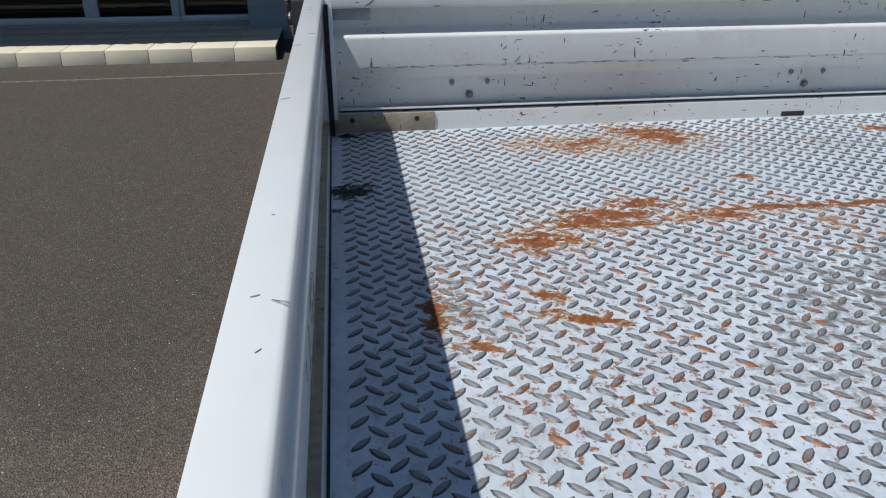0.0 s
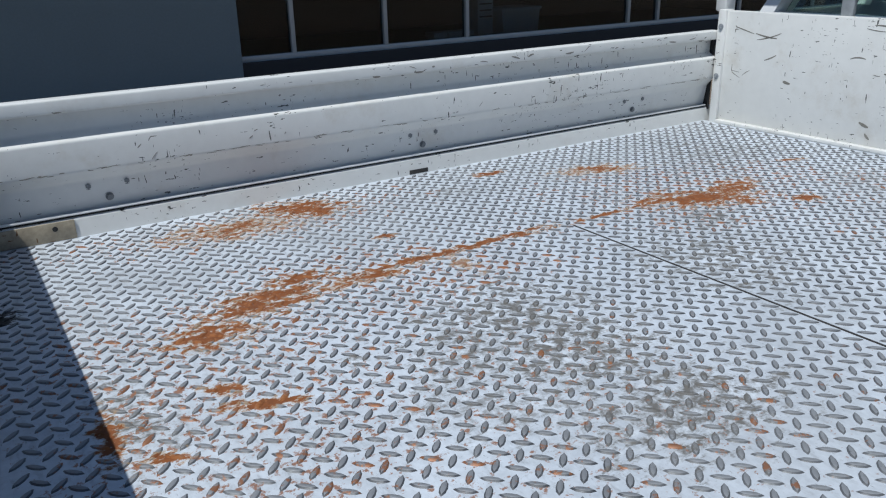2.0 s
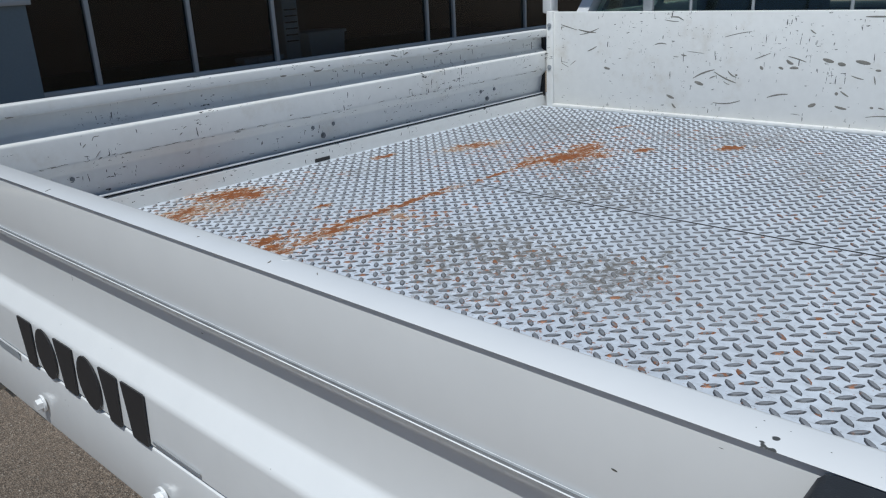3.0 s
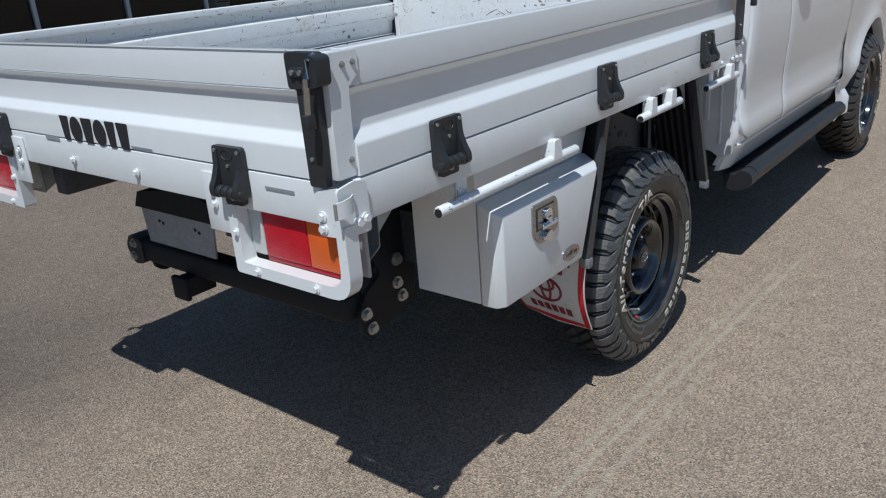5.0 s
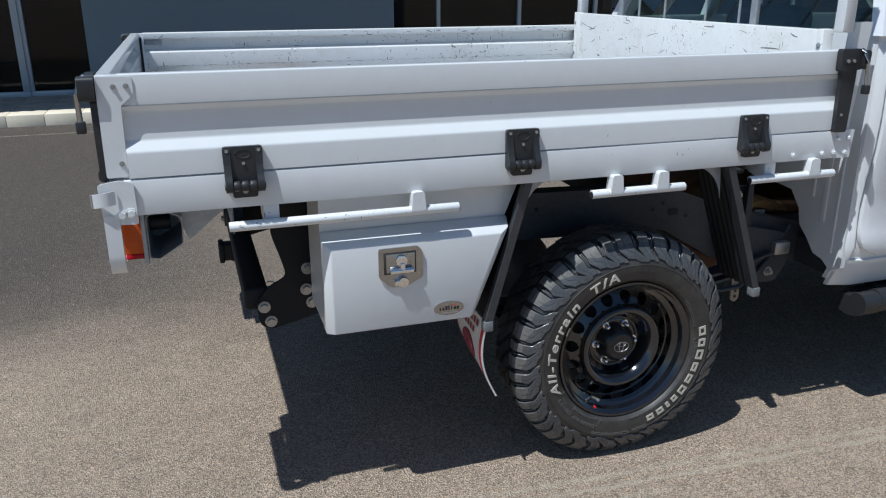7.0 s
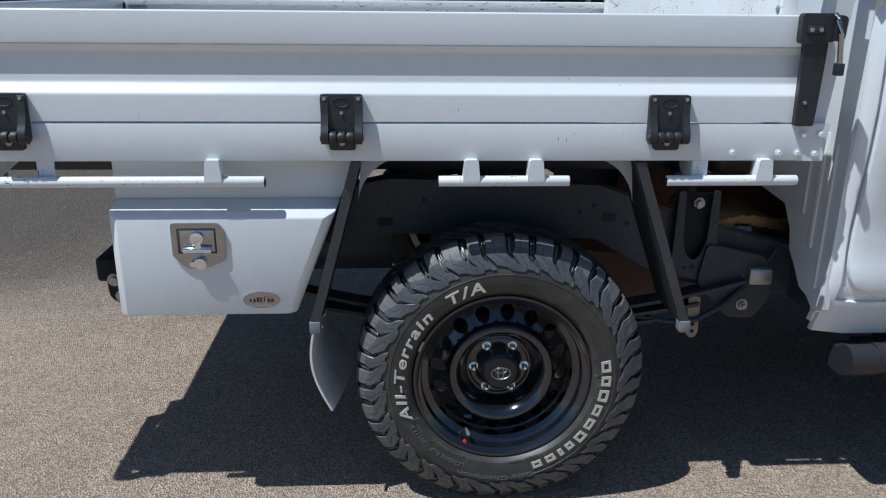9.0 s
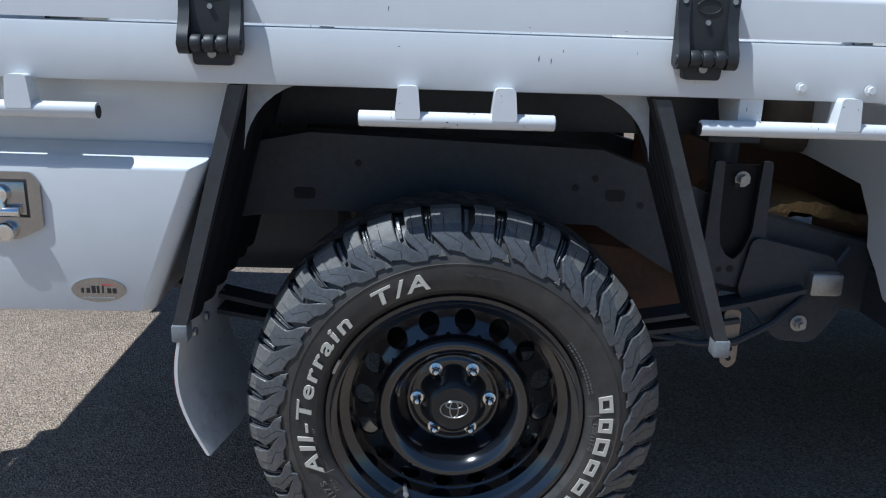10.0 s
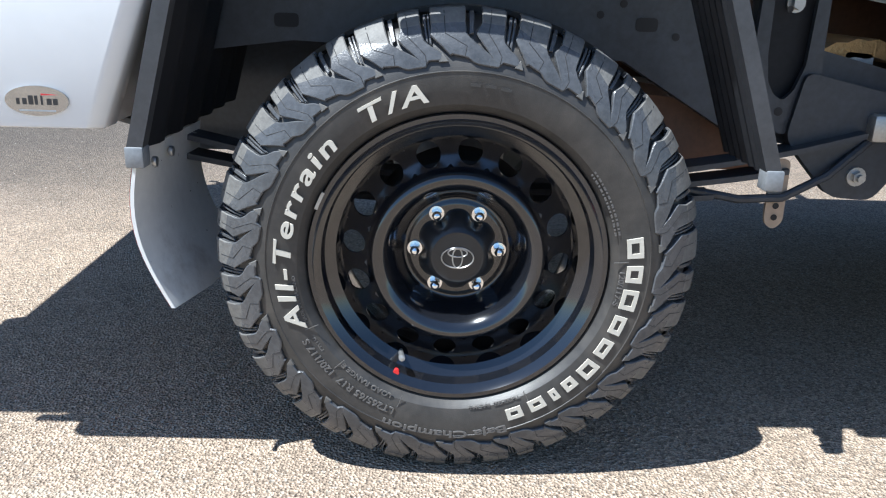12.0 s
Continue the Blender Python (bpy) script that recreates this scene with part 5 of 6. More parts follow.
end = part("tow_end", bm, black_plastic, truck, "black end plate of the tow bar")
for y, z in ((0.535, 0.595), (0.545, 0.548)):
    bolt("bolt", (-1.17, y, z), (-1, 0, 0), 0.011, 0.012, zinc, end)
for side in (-1, 1):
    bm = bmesh.new()
    prism(bm, fillet([(-0.86, 0.96), (-0.875, 0.7), (-0.9, 0.52), (-0.95, 0.5), (-1.09, 0.468), (-1.125, 0.49), (-1.13, 0.56), (-1.09, 0.61), (-1.03, 0.64), (-1.045, 0.7), (-1.07, 0.78), (-1.075, 0.96)], 0.02), XZ, *sorted((side * 0.505, side * 0.52)))
    pl = part("tow_plate", bm, guard_black, truck, "black tow bar side plate")
    for x, z in ((-0.965, 0.663), (-0.972, 0.593), (-0.956, 0.547), (-1.107, 0.548), (-1.089, 0.497)):
        bolt("bolt", (x, side * 0.52, z), (0, side, 0), 0.013, 0.016, zinc, pl)


# ---- wheels ----
D = math.pi / 180
PITCHES = 21


def tread_block(bm, rows, t0, width, sway):
    """Stations across the shoulder, each a radius and a y; the block is swept about the axle."""
    sides = []
    for e in (0, 1):
        top, low = [], []
        for k, (r, y) in enumerate(rows):
            a = t0 + (sway[k] + (e - 0.5) * width[k]) * D
            inset = 0.35 * D * (1 if e == 0 else -1)
            top.append(bm.verts.new((r * math.cos(a + inset), y, r * math.sin(a + inset))))
            rr, yy = (r - 0.015, y) if k > 3 else (r - 0.007, y * 0.92)
            low.append(bm.verts.new((rr * math.cos(a), yy, rr * math.sin(a))))
        sides.append((top, low))
    (ta, la), (tb_, lb) = sides
    for k in range(len(rows) - 1):
        bm.faces.new((ta[k], ta[k + 1], tb_[k + 1], tb_[k]))
        bm.faces.new((ta[k], la[k], la[k + 1], ta[k + 1]))
        bm.faces.new((tb_[k], tb_[k + 1], lb[k + 1], lb[k]))
    bm.faces.new((ta[0], tb_[0], lb[0], la[0]))
    bm.faces.new((ta[-1], la[-1], lb[-1], tb_[-1]))
    return bm


# the shoulder blocks: each pitch is one lobe of two lugs, joined below a crescent cut; u runs along the pitch
SHOULDER = [(0.0, 0.3885, 0.056), (0.0261, 0.3865, 0.082), (0.0425, 0.378, 0.096), (0.0574, 0.367, 0.106), (0.0757, 0.352, 0.1165), (0.0945, 0.335, 0.1245), (0.1122, 0.318, 0.1295), (0.1244, 0.306, 0.1315)]
LOBE = [(-0.11, 0.0), (-0.11, 0.0574), (-0.13, 0.0757), (-0.02, 0.092), (0.095, 0.1085), (0.124, 0.1065), (0.32, 0.1115), (0.4, 0.118), (0.47, 0.1205), (0.73, 0.1215), (0.79, 0.1135), (0.98, 0.1145), (1.0, 0.106), (0.94, 0.099), (0.84, 0.092), (0.765, 0.083), (0.752, 0.0757), (0.743, 0.0574), (0.74, 0.0), (0.47, 0.0), (0.47, 0.0574), (0.41, 0.0735), (0.43, 0.079), (0.5, 0.09), (0.594, 0.1035), (0.52, 0.0975), (0.42, 0.089), (0.34, 0.081), (0.3, 0.0745), (0.287, 0.0574), (0.287, 0.0)]
TIES = [[(0.33, 0.02), (0.385, 0.02), (0.385, 0.07), (0.33, 0.073)], [(0.78, 0.03), (0.815, 0.03), (0.815, 0.084), (0.785, 0.08)], [(0.835, 0.03), (0.86, 0.03), (0.86, 0.088), (0.83, 0.084)]]
WEDGE = [(-0.06, 0.1165), (0.0, 0.1035), (0.07, 0.1165)]
SIPES = [((0.57, 0.02), (0.57, 0.0574), (0.555, 0.074), (0.752, 0.105), (0.745, 0.119)), ((0.05, 0.02), (0.05, 0.0757), (0.25, 0.091), (0.307, 0.0945), (0.285, 0.109))]
# uneven pitches round the tyre, in degrees, clockwise from the first wedge
STEPS = (20, 18, 16, 17, 18, 18.5, 17, 16, 15, 16.5, 17.5, 19.5, 18, 16, 15.5, 17, 15.5, 18, 16.5, 17, 17.5)
FIRST = -96.0
PER_DEGREE = 0.0066


def on_shoulder(a, s, h, side):
    r, y = (float(np.interp(s, [q[0] for q in SHOULDER], [q[k] for q in SHOULDER])) for k in (1, 2))
    r2, y2 = (float(np.interp(s + 0.003, [q[0] for q in SHOULDER], [q[k] for q in SHOULDER])) for k in (1, 2))
    n = Vector((y2 - y, r - r2)).normalized() if s < 0.12 else Vector((0.2, 0.98))
    r, y = r + h * n.x, y + h * n.y
    return Vector((r * math.cos(-a * D), side * y, r * math.sin(-a * D)))


def shoulder_piece(bm, outline, side, depth=0.0085, chamfer=0.0011, pitch=17.14):
    # drawn flat, cut across, given its depth, then wrapped round the shoulder
    flat = bmesh.new()
    f = flat.faces.new([flat.verts.new((u * pitch * PER_DEGREE, s, 0)) for u, s in outline])
    f.normal_update()
    bmesh.ops.inset_region(flat, faces=[f], thickness=chamfer, use_boundary=True, use_even_offset=True)
    for v in flat.verts:
        if any(e.is_boundary for e in v.link_edges):
            v.co.z = -chamfer
    bmesh.ops.triangulate(flat, faces=flat.faces[:])
    for q in SHOULDER[1:-1]:
        bmesh.ops.bisect_plane(flat, geom=flat.verts[:] + flat.edges[:] + flat.faces[:], plane_co=(0, q[0], 0), plane_no=(0, 1, 0))
    rim = [e for e in flat.edges if e.is_boundary]
    made = bmesh.ops.extrude_edge_only(flat, edges=rim)["geom"]
    for v in made:
        if isinstance(v, bmesh.types.BMVert):
            v.co.z = -depth
    for v in flat.verts:
        v.co = on_shoulder(v.co.x / PER_DEGREE, v.co.y, v.co.z, side)
    me = bpy.data.meshes.new("piece")
    flat.to_mesh(me)
    flat.free()
    for poly in me.polygons:
        c = poly.center
        poly.material_index = 1 if math.hypot(c.x, c.z) > 0.36 and poly.normal.dot(Vector((c.x, 0, c.z)).normalized()) > 0.4 else 0
    bm.from_mesh(me)
    bpy.data.meshes.remove(me)
    return bm


def shoulder_cut(bm, line, side, pitch):
    pts = []
    for (a0, s0), (a1, s1) in zip(line, line[1:]):
        pts += [(a0 + (a1 - a0) * k / 4, s0 + (s1 - s0) * k / 4) for k in range(4)]
    pts.append(line[-1])
    rows = []
    for k, (u, s0) in enumerate(pts):
        p = on_shoulder(u * pitch, s0, 0.0001, side)
        n = (on_shoulder(u * pitch, s0, 0.01, side) - p).normalized()
        q = pts[min(k + 1, len(pts) - 1)] if k < len(pts) - 1 else pts[k - 1]
        way = (on_shoulder(q[0] * pitch, q[1], 0.0001, side) - p).normalized() * (1 if k < len(pts) - 1 else -1)
        w = way.cross(n) * 0.0006
        rows.append([bm.verts.new(p + w), bm.verts.new(p + n * 0.0003), bm.verts.new(p - w)])
    for a, b in zip(rows, rows[1:]):
        for j in range(2):
            bm.faces.new((a[j], a[j + 1], b[j + 1], b[j]))
    return bm


def centre_block(bm, s, row):
    """One interlocking block of the middle ribs; row 0 lies nearer the crown."""
    if row == 0:
        prof = [(0.3885, 0.05), (0.3888, 0.042), (0.389, 0.03), (0.389, 0.02), (0.389, 0.012), (0.389, 0.006), (0.389, 0.002)]
    else:
        prof = [(0.3885, 0.055), (0.3888, 0.047), (0.389, 0.035), (0.389, 0.025), (0.389, 0.016), (0.389, 0.01), (0.389, 0.004)]
    return tread_block(bm, [(r, s * y) for r, y in prof], 0.0, [6] * 7, [w * s for w in (2.5, 1.5, 0, -1.5, -2.5, -3, -3.2)])


def make_carcass(bm):
    half = [(0.236, -0.1), (0.241, -0.115), (0.252, -0.126), (0.275, -0.1315), (0.2985, -0.1312), (0.2993, -0.1322), (0.3003, -0.1322), (0.301, -0.1298), (0.31, -0.1275), (0.325, -0.1205), (0.342, -0.111), (0.358, -0.099), (0.368, -0.086), (0.3745, -0.06), (0.3765, 0.0)]
    return revolve(bm, half + [(r, -y) for r, y in half[-2::-1]], 96)


def make_blocks(bm):
    """The whole tread of a wheel that is seen from afar."""
    turn = FIRST
    for pitch in STEPS:
        for s in (-1, 1):
            pattern = finish(shoulder_piece(bmesh.new(), LOBE, s, pitch=pitch), "lobe", None)
            pattern.transform(Matrix.Rotation(turn * D, 4, "Y"))
            bm.from_mesh(pattern)
            bpy.data.meshes.remove(pattern)
        turn += pitch
    for k in range(PITCHES):
        for s in (-1, 1):
            for row, at in ((0, 3), (1, 11)):
                pattern = finish(centre_block(bmesh.new(), s, row), "block", None)
                pattern.transform(Matrix.Rotation(-(360 / PITCHES * k + at) * D, 4, "Y"))
                bm.from_mesh(pattern)
                bpy.data.meshes.remove(pattern)
    return bm


def rim_y(r):
    """Depth of the pressed wheel face at a radius, its folds rounded off."""
    radii = [0.06, 0.079, 0.084, 0.09, 0.096, 0.104, 0.112, 0.12, 0.128, 0.135, 0.141, 0.147, 0.19]
    depth = [-0.036, -0.036, -0.032, -0.033, -0.043, -0.062, -0.078, -0.0885, -0.0935, -0.0935, -0.088, -0.073, -0.047]
    return sum(float(np.interp(r + d * 0.0011, radii, depth)) for d in range(-3, 4)) / 7


def make_rim(bm):
    lip = [(0.189, -0.03), (0.192, -0.05), (0.197, -0.073), (0.206, -0.079), (0.2135, -0.085), (0.217, -0.105), (0.224, -0.1105), (0.229, -0.1165), (0.236, -0.1165), (0.239, -0.112), (0.239, -0.105), (0.228, -0.098), (0.205, 0.0), (0.21, 0.1), (0.236, 0.11)]
    revolve(bm, lip, 96)
    # conical ring with sixteen round vents
    n, segs = 16, 28
    mid, hole = 0.1695, 0.0193
    at = lambda r, a: (r * math.cos(a), rim_y(r), r * math.sin(a))
    for k in range(n):
        a0, a1 = 2 * math.pi * (k + 0.27) / n, 2 * math.pi * (k + 1.27) / n
        ac = (a0 + a1) / 2
        outer = []
        for j in range(segs):
            f = 2 * math.pi * j / segs
            u, v = math.cos(f), math.sin(f)
            m = max(abs(u), abs(v))
            outer.append((mid + (0.022 * u / m), ac + (a1 - a0) / 2 * v / m))
        inner = [(mid + hole * math.cos(2 * math.pi * j / segs), ac + hole * math.sin(2 * math.pi * j / segs) / mid) for j in range(segs)]
        vo, vi = [bm.verts.new(at(r, a)) for r, a in outer], [bm.verts.new(at(r, a)) for r, a in inner]
        vb = [bm.verts.new((r * math.cos(a), rim_y(r) + 0.006, r * math.sin(a))) for r, a in inner]
        for j in range(segs):
            q = (j + 1) % segs
            bm.faces.new((vo[j], vo[q], vi[q], vi[j]))
            bm.faces.new((vi[j], vi[q], vb[q], vb[j]))
    bmesh.ops.remove_doubles(bm, verts=bm.verts[:], dist=0.0004)
    revolve(bm, [(r, rim_y(r)) for r in [0.1478 - 0.0022 * k for k in range(36)] + [0.06, 0.04]], 96)
    revolve(bm, [(0.1883, rim_y(0.19)), (0.193, rim_y(0.19) - 0.004)], 96)
    return bm


def ring_text(words, radius, start, height, material, parent, name, depth=0.0016, y=-0.1325, widen=1.0, shear=0.0, spread=1.0, letters=False):
    """Raised words round the sidewall, reading from the given angle clockwise as seen from outside."""
    def shape(body):
        cu = bpy.data.curves.new(name, "FONT")
        cu.body, cu.size, cu.extrude, cu.shear, cu.offset, cu.space_character = body, height * 1.4, depth, shear, height * 0.028, spread
        ob = bpy.data.objects.new(name, cu)
        scene.collection.objects.link(ob)
        me = bpy.data.meshes.new_from_object(ob.evaluated_get(bpy.context.evaluated_depsgraph_get()))
        bpy.data.objects.remove(ob)
        return me

    def right_edge(me):
        return max(v.co.x for v in me.vertices)

    pieces = [(words, None)]
    if letters:
        pieces = [(c, right_edge(shape(words[:k + 1]))) for k, c in enumerate(words) if c != " "]
    for body, edge in pieces:
        me = shape(body)
        shift = 0.0 if edge is None else edge - right_edge(me)
        for v in me.vertices:
            a = radians(start) - (v.co.x + shift) * widen / radius
            r = radius + v.co.y
            v.co = (r * math.cos(a), y - v.co.z + max(0.0, r - 0.295) * 0.05, r * math.sin(a))
        me.materials.clear()
        me.materials.append(material)
        o = new(name, me)
        o.parent = parent


def arc_block(bm, r0, r1, a0, a1, y, depth=0.0016):
    n = 4
    rows = []
    for k in range(n + 1):
        a = radians(a0 + (a1 - a0) * k / n)
        rows.append([bm.verts.new((r * math.cos(a), yy + max(0.0, r - 0.295) * 0.05, r * math.sin(a))) for r, yy in ((r0, y), (r1, y), (r1, y - depth), (r0, y - depth))])
    for p, q in zip(rows, rows[1:]):
        for j in range(4):
            bm.faces.new((p[j], p[(j + 1) % 4], q[(j + 1) % 4], q[j]))
    bm.faces.new(rows[0]), bm.faces.new(rows[-1][::-1])


def make_wheel(near):
    drum = revolve(bmesh.new(), [(0.0, -0.02), (0.13, -0.02), (0.145, -0.01), (0.15, 0.03), (0.15, 0.09), (0.0, 0.09)], 40)
    w = part("wheel", drum, dark_metal, truck, "black steel wheel with an all-terrain tyre")
    tyre = part("tyre", make_carcass(bmesh.new()), rubber, w, "all-terrain tyre with raised white lettering", 28)
    if near:
        made, turn = {}, FIRST
        for pitch in STEPS:
            m = Matrix.Rotation(turn * D, 4, "Y")
            turn += pitch
            if pitch in made:
                for o in made[pitch]:
                    again(o, m, w)
                continue
            lobe = part("tread_block", shoulder_piece(bmesh.new(), LOBE, -1, 0.0095, 0.0016, pitch), tread_rubber, w, "", 25)
            lobe.data.materials.append(tread_top)
            made[pitch] = [lobe]
            for tie in TIES:
                made[pitch].append(part("tread_tie", shoulder_piece(bmesh.new(), tie, -1, 0.006, 0.0008, pitch), tread_rubber, w, "", 30))
                made[pitch][-1].data.transform(Matrix.Diagonal((0.989, 0.97, 0.989, 1)))
            made[pitch].append(part("wear_wedge", shoulder_piece(bmesh.new(), WEDGE, -1, 0.007, 0.0006, pitch), tread_top, w, "", 30))
            for line in SIPES:
                made[pitch].append(part("sipe", shoulder_cut(bmesh.new(), line, -1, pitch), dull_black, w, "", 0))
            for o in made[pitch]:
                o.matrix_basis = m
        for s in (-1, 1):
            for row, at in ((0, 3), (1, 11)):
                block = part("centre_block", centre_block(bmesh.new(), s, row), rubber, w, "", 28)
                block.matrix_basis = Matrix.Rotation(-at * D, 4, "Y")
                for k in range(1, PITCHES):
                    again(block, Matrix.Rotation(-(360 / PITCHES * k + at) * D, 4, "Y"), w)
    else:
        tagged(part("tread", make_blocks(bmesh.new()), rubber, w, "", 28), "chunky black tread blocks", "", "", "stuff")
    rim = part("rim", make_rim(bmesh.new()), rim_black, w, "gloss black steel rim with round vents", 40)
    cap = revolve(bmesh.new(), [(0.069, -0.033), (0.068, -0.041), (0.0655, -0.049), (0.062, -0.057), (0.057, -0.066), (0.051, -0.0745), (0.0455, -0.08), (0.042, -0.0825), (0.0395, -0.082), (0.037, -0.082), (0.018, -0.0845), (0.0, -0.085)], 72)
    for v in cap.verts:
        r_, a_ = math.hypot(v.co.x, v.co.z), math.atan2(v.co.z, v.co.x)
        off = abs((a_ + math.pi / 6) % (math.pi / 3) - math.pi / 6)
        if r_ > 0.05:
            f = 1 - 0.21 * math.exp(-(off / 0.22) ** 2) * min(1.0, (r_ - 0.05) / 0.012)
            v.co.x, v.co.z = v.co.x * f, v.co.z * f
    cap_ob = part("hub_cap", cap, hub_plastic, w, "black domed hub cap scalloped round the nuts")
    for ru, rv, dz in ((0.026, 0.0175, 0), (0.008, 0.017, 0), (0.0155, 0.007, 0.0085)):
        bm = bmesh.new()
        ring = [(ru * math.cos(a), -0.0855, dz + rv * math.sin(a)) for a in (2 * math.pi * k / 24 for k in range(24))]
        sweep(bm, ring + ring[:1], 0.0013, 6)
        part("hub_ring", bm, zinc, cap_ob)
    for k in range(6):
        a = k * math.pi / 3
        p = Vector((0.06985 * math.cos(a), -0.035, 0.06985 * math.sin(a)))
        bm = bmesh.new()
        rod(bm, p, p + Vector((0, -0.004, 0)), 0.0125, 20)
        rod(bm, p + Vector((0, -0.004, 0)), p + Vector((0, -0.018, 0)), 0.0095, 6, 0.009)
        bmesh.ops.create_uvsphere(bm, u_segments=12, v_segments=8, radius=0.008, matrix=Matrix.Translation(p + Vector((0, -0.0185, 0))))
        part("wheel_nut", bm, chrome, w, "chrome wheel nut")
    bm = bmesh.new()
    a = radians(243)
    c, s_ = math.cos(a), math.sin(a)
    rod(bm, (0.2 * c, -0.06, 0.2 * s_), (0.192 * c, -0.098, 0.192 * s_), 0.0045, 10)
    rod(bm, (0.192 * c, -0.098, 0.192 * s_), (0.19 * c, -0.11, 0.19 * s_), 0.0055, 10, bevel=0.001)
    part("valve", bm, zinc, w, "valve stem with a cap")
    a = radians(244)
    part("balance_dot", rod(bmesh.new(), (0.2185 * math.cos(a), -0.1, 0.2185 * math.sin(a)), (0.2185 * math.cos(a), -0.108, 0.2185 * math.sin(a)), 0.005, 14), red_dot, w)
    bm = bmesh.new()
    arc_block(bm, 0.2345, 0.2395, 152, 159, -0.1165, 0.003)
    part("balance_weight", bm, zinc, w, "clip-on balance weight")
    ring_text("All-Terrain  T/A", 0.2605, 204, 0.0275, white_letter, w, "raised_letter", widen=1.5, shear=0.12, spread=1.2, letters=True)
    a = 11.5
    for n, wd in enumerate((6.7, 5.8, 7.0, 6.7, 6.7, 6.3, 4.7, 2.8, 5.7, 5.7)):
        bm = bmesh.new()
        top = 0.2885 if n < 3 or n == 5 else 0.2835
        edge = min(1.55, wd * 0.4)
        for r0, r1, b0, b1 in ((0.263, 0.2695, a, a - wd), (top - 0.0065, top, a, a - wd), (0.2695, top - 0.0065, a, a - edge), (0.2695, top - 0.0065, a - wd + edge, a - wd)):
            arc_block(bm, r0, r1, b0, b1, -0.1318, 0.0022)
        part("raised_block", bm, white_letter, w, "plain hollow raised white block", 0)
        a -= wd + 2.7
    bm = bmesh.new()
    for k in range(3):
        arc_block(bm, 0.279, 0.2835, 88.5 - 4.6 * k, 85.3 - 4.6 * k, -0.1318, 0.0012)
    part("moulded_bar", bm, rubber, w, "", 0)
    for words, r_, at_, h_ in (("LT265/65 R17  120/117 S", 0.268, 249, 0.0115), ("LOAD RANGE E", 0.2475, 246, 0.0085), ("PR10", 0.258, 215, 0.008), ("MADE IN THAILAND", 0.256, 203, 0.0055), ("TUBELESS  RADIAL", 0.247, 296, 0.0065), ("120/117-S", 0.254, 0, 0.009), ("Baja Champion", 0.291, 288, 0.013)):
        ring_text(words, r_, at_, h_, rubber_mark, w, "moulded_marking", 0.0011, -0.1275 if r_ < 0.26 else -0.1318, widen=1.15 if r_ < 0.28 else 1.9)
    bm = bmesh.new()
    for a_ in (249.5, 222.5, 205, 298, 3):
        arc_block(bm, 0.243, 0.266, a_, a_ + 0.25, -0.1285, 0.0012)
    part("moulded_tick", bm, rubber_mark, w, "", 0)
    bm = bmesh.new()
    for k in range(22):
        for q in range(2):
            arc_block(bm, 0.2465 + 0.006 * q, 0.2495 + 0.006 * q, 38 - 1.15 * k - (k % 3) * 0.2, 37.4 - 1.15 * k - (k % 3) * 0.2, -0.1275, 0.0009)
    part("fine_print", bm, rubber_mark, w, "", 0)
    return w


wheel = make_wheel(True)
wheel.location = (0, -0.752, 0.386)
far_wheel = make_wheel(False)
far_wheel.matrix_basis = pose(3.27, -0.775, 0.386, 0, 140, 0)


def wheel_copy(m):
    o = far_wheel.copy()
    scene.collection.objects.link(o)
    o.parent = truck
    for ch in far_wheel.children:
        k = ch.copy()
        scene.collection.objects.link(k)
        k.parent = o
    o.matrix_basis = m


wheel_copy(pose(0, 0.745, 0.386, 0, 70, 180))
wheel_copy(pose(3.27, 0.775, 0.386, 0, 20, 180))


# ---- cab ----
Z_KEYS = [0.46, 0.50, 0.545, 0.585, 0.61, 0.66, 0.72, 0.8, 0.9, 1.0, 1.1, 1.22, 1.34, 1.4]
Y_KEYS = [-0.80, -0.815, -0.835, -0.853, -0.868, -0.871, -0.862, -0.861, -0.872, -0.882, -0.886, -0.882, -0.868, -0.857]


def side_y(x, z):
    y = float(np.interp(z, Z_KEYS, Y_KEYS))
    if x < 0.95:
        y += 0.05 * (1 - math.sqrt(max(0.0, 1 - ((0.95 - x) / 0.09) ** 2))) if x > 0.86 else 0.05
    if x > 2.9:
        y += 0.02 * ((x - 2.9) / 0.9) ** 2
    return y


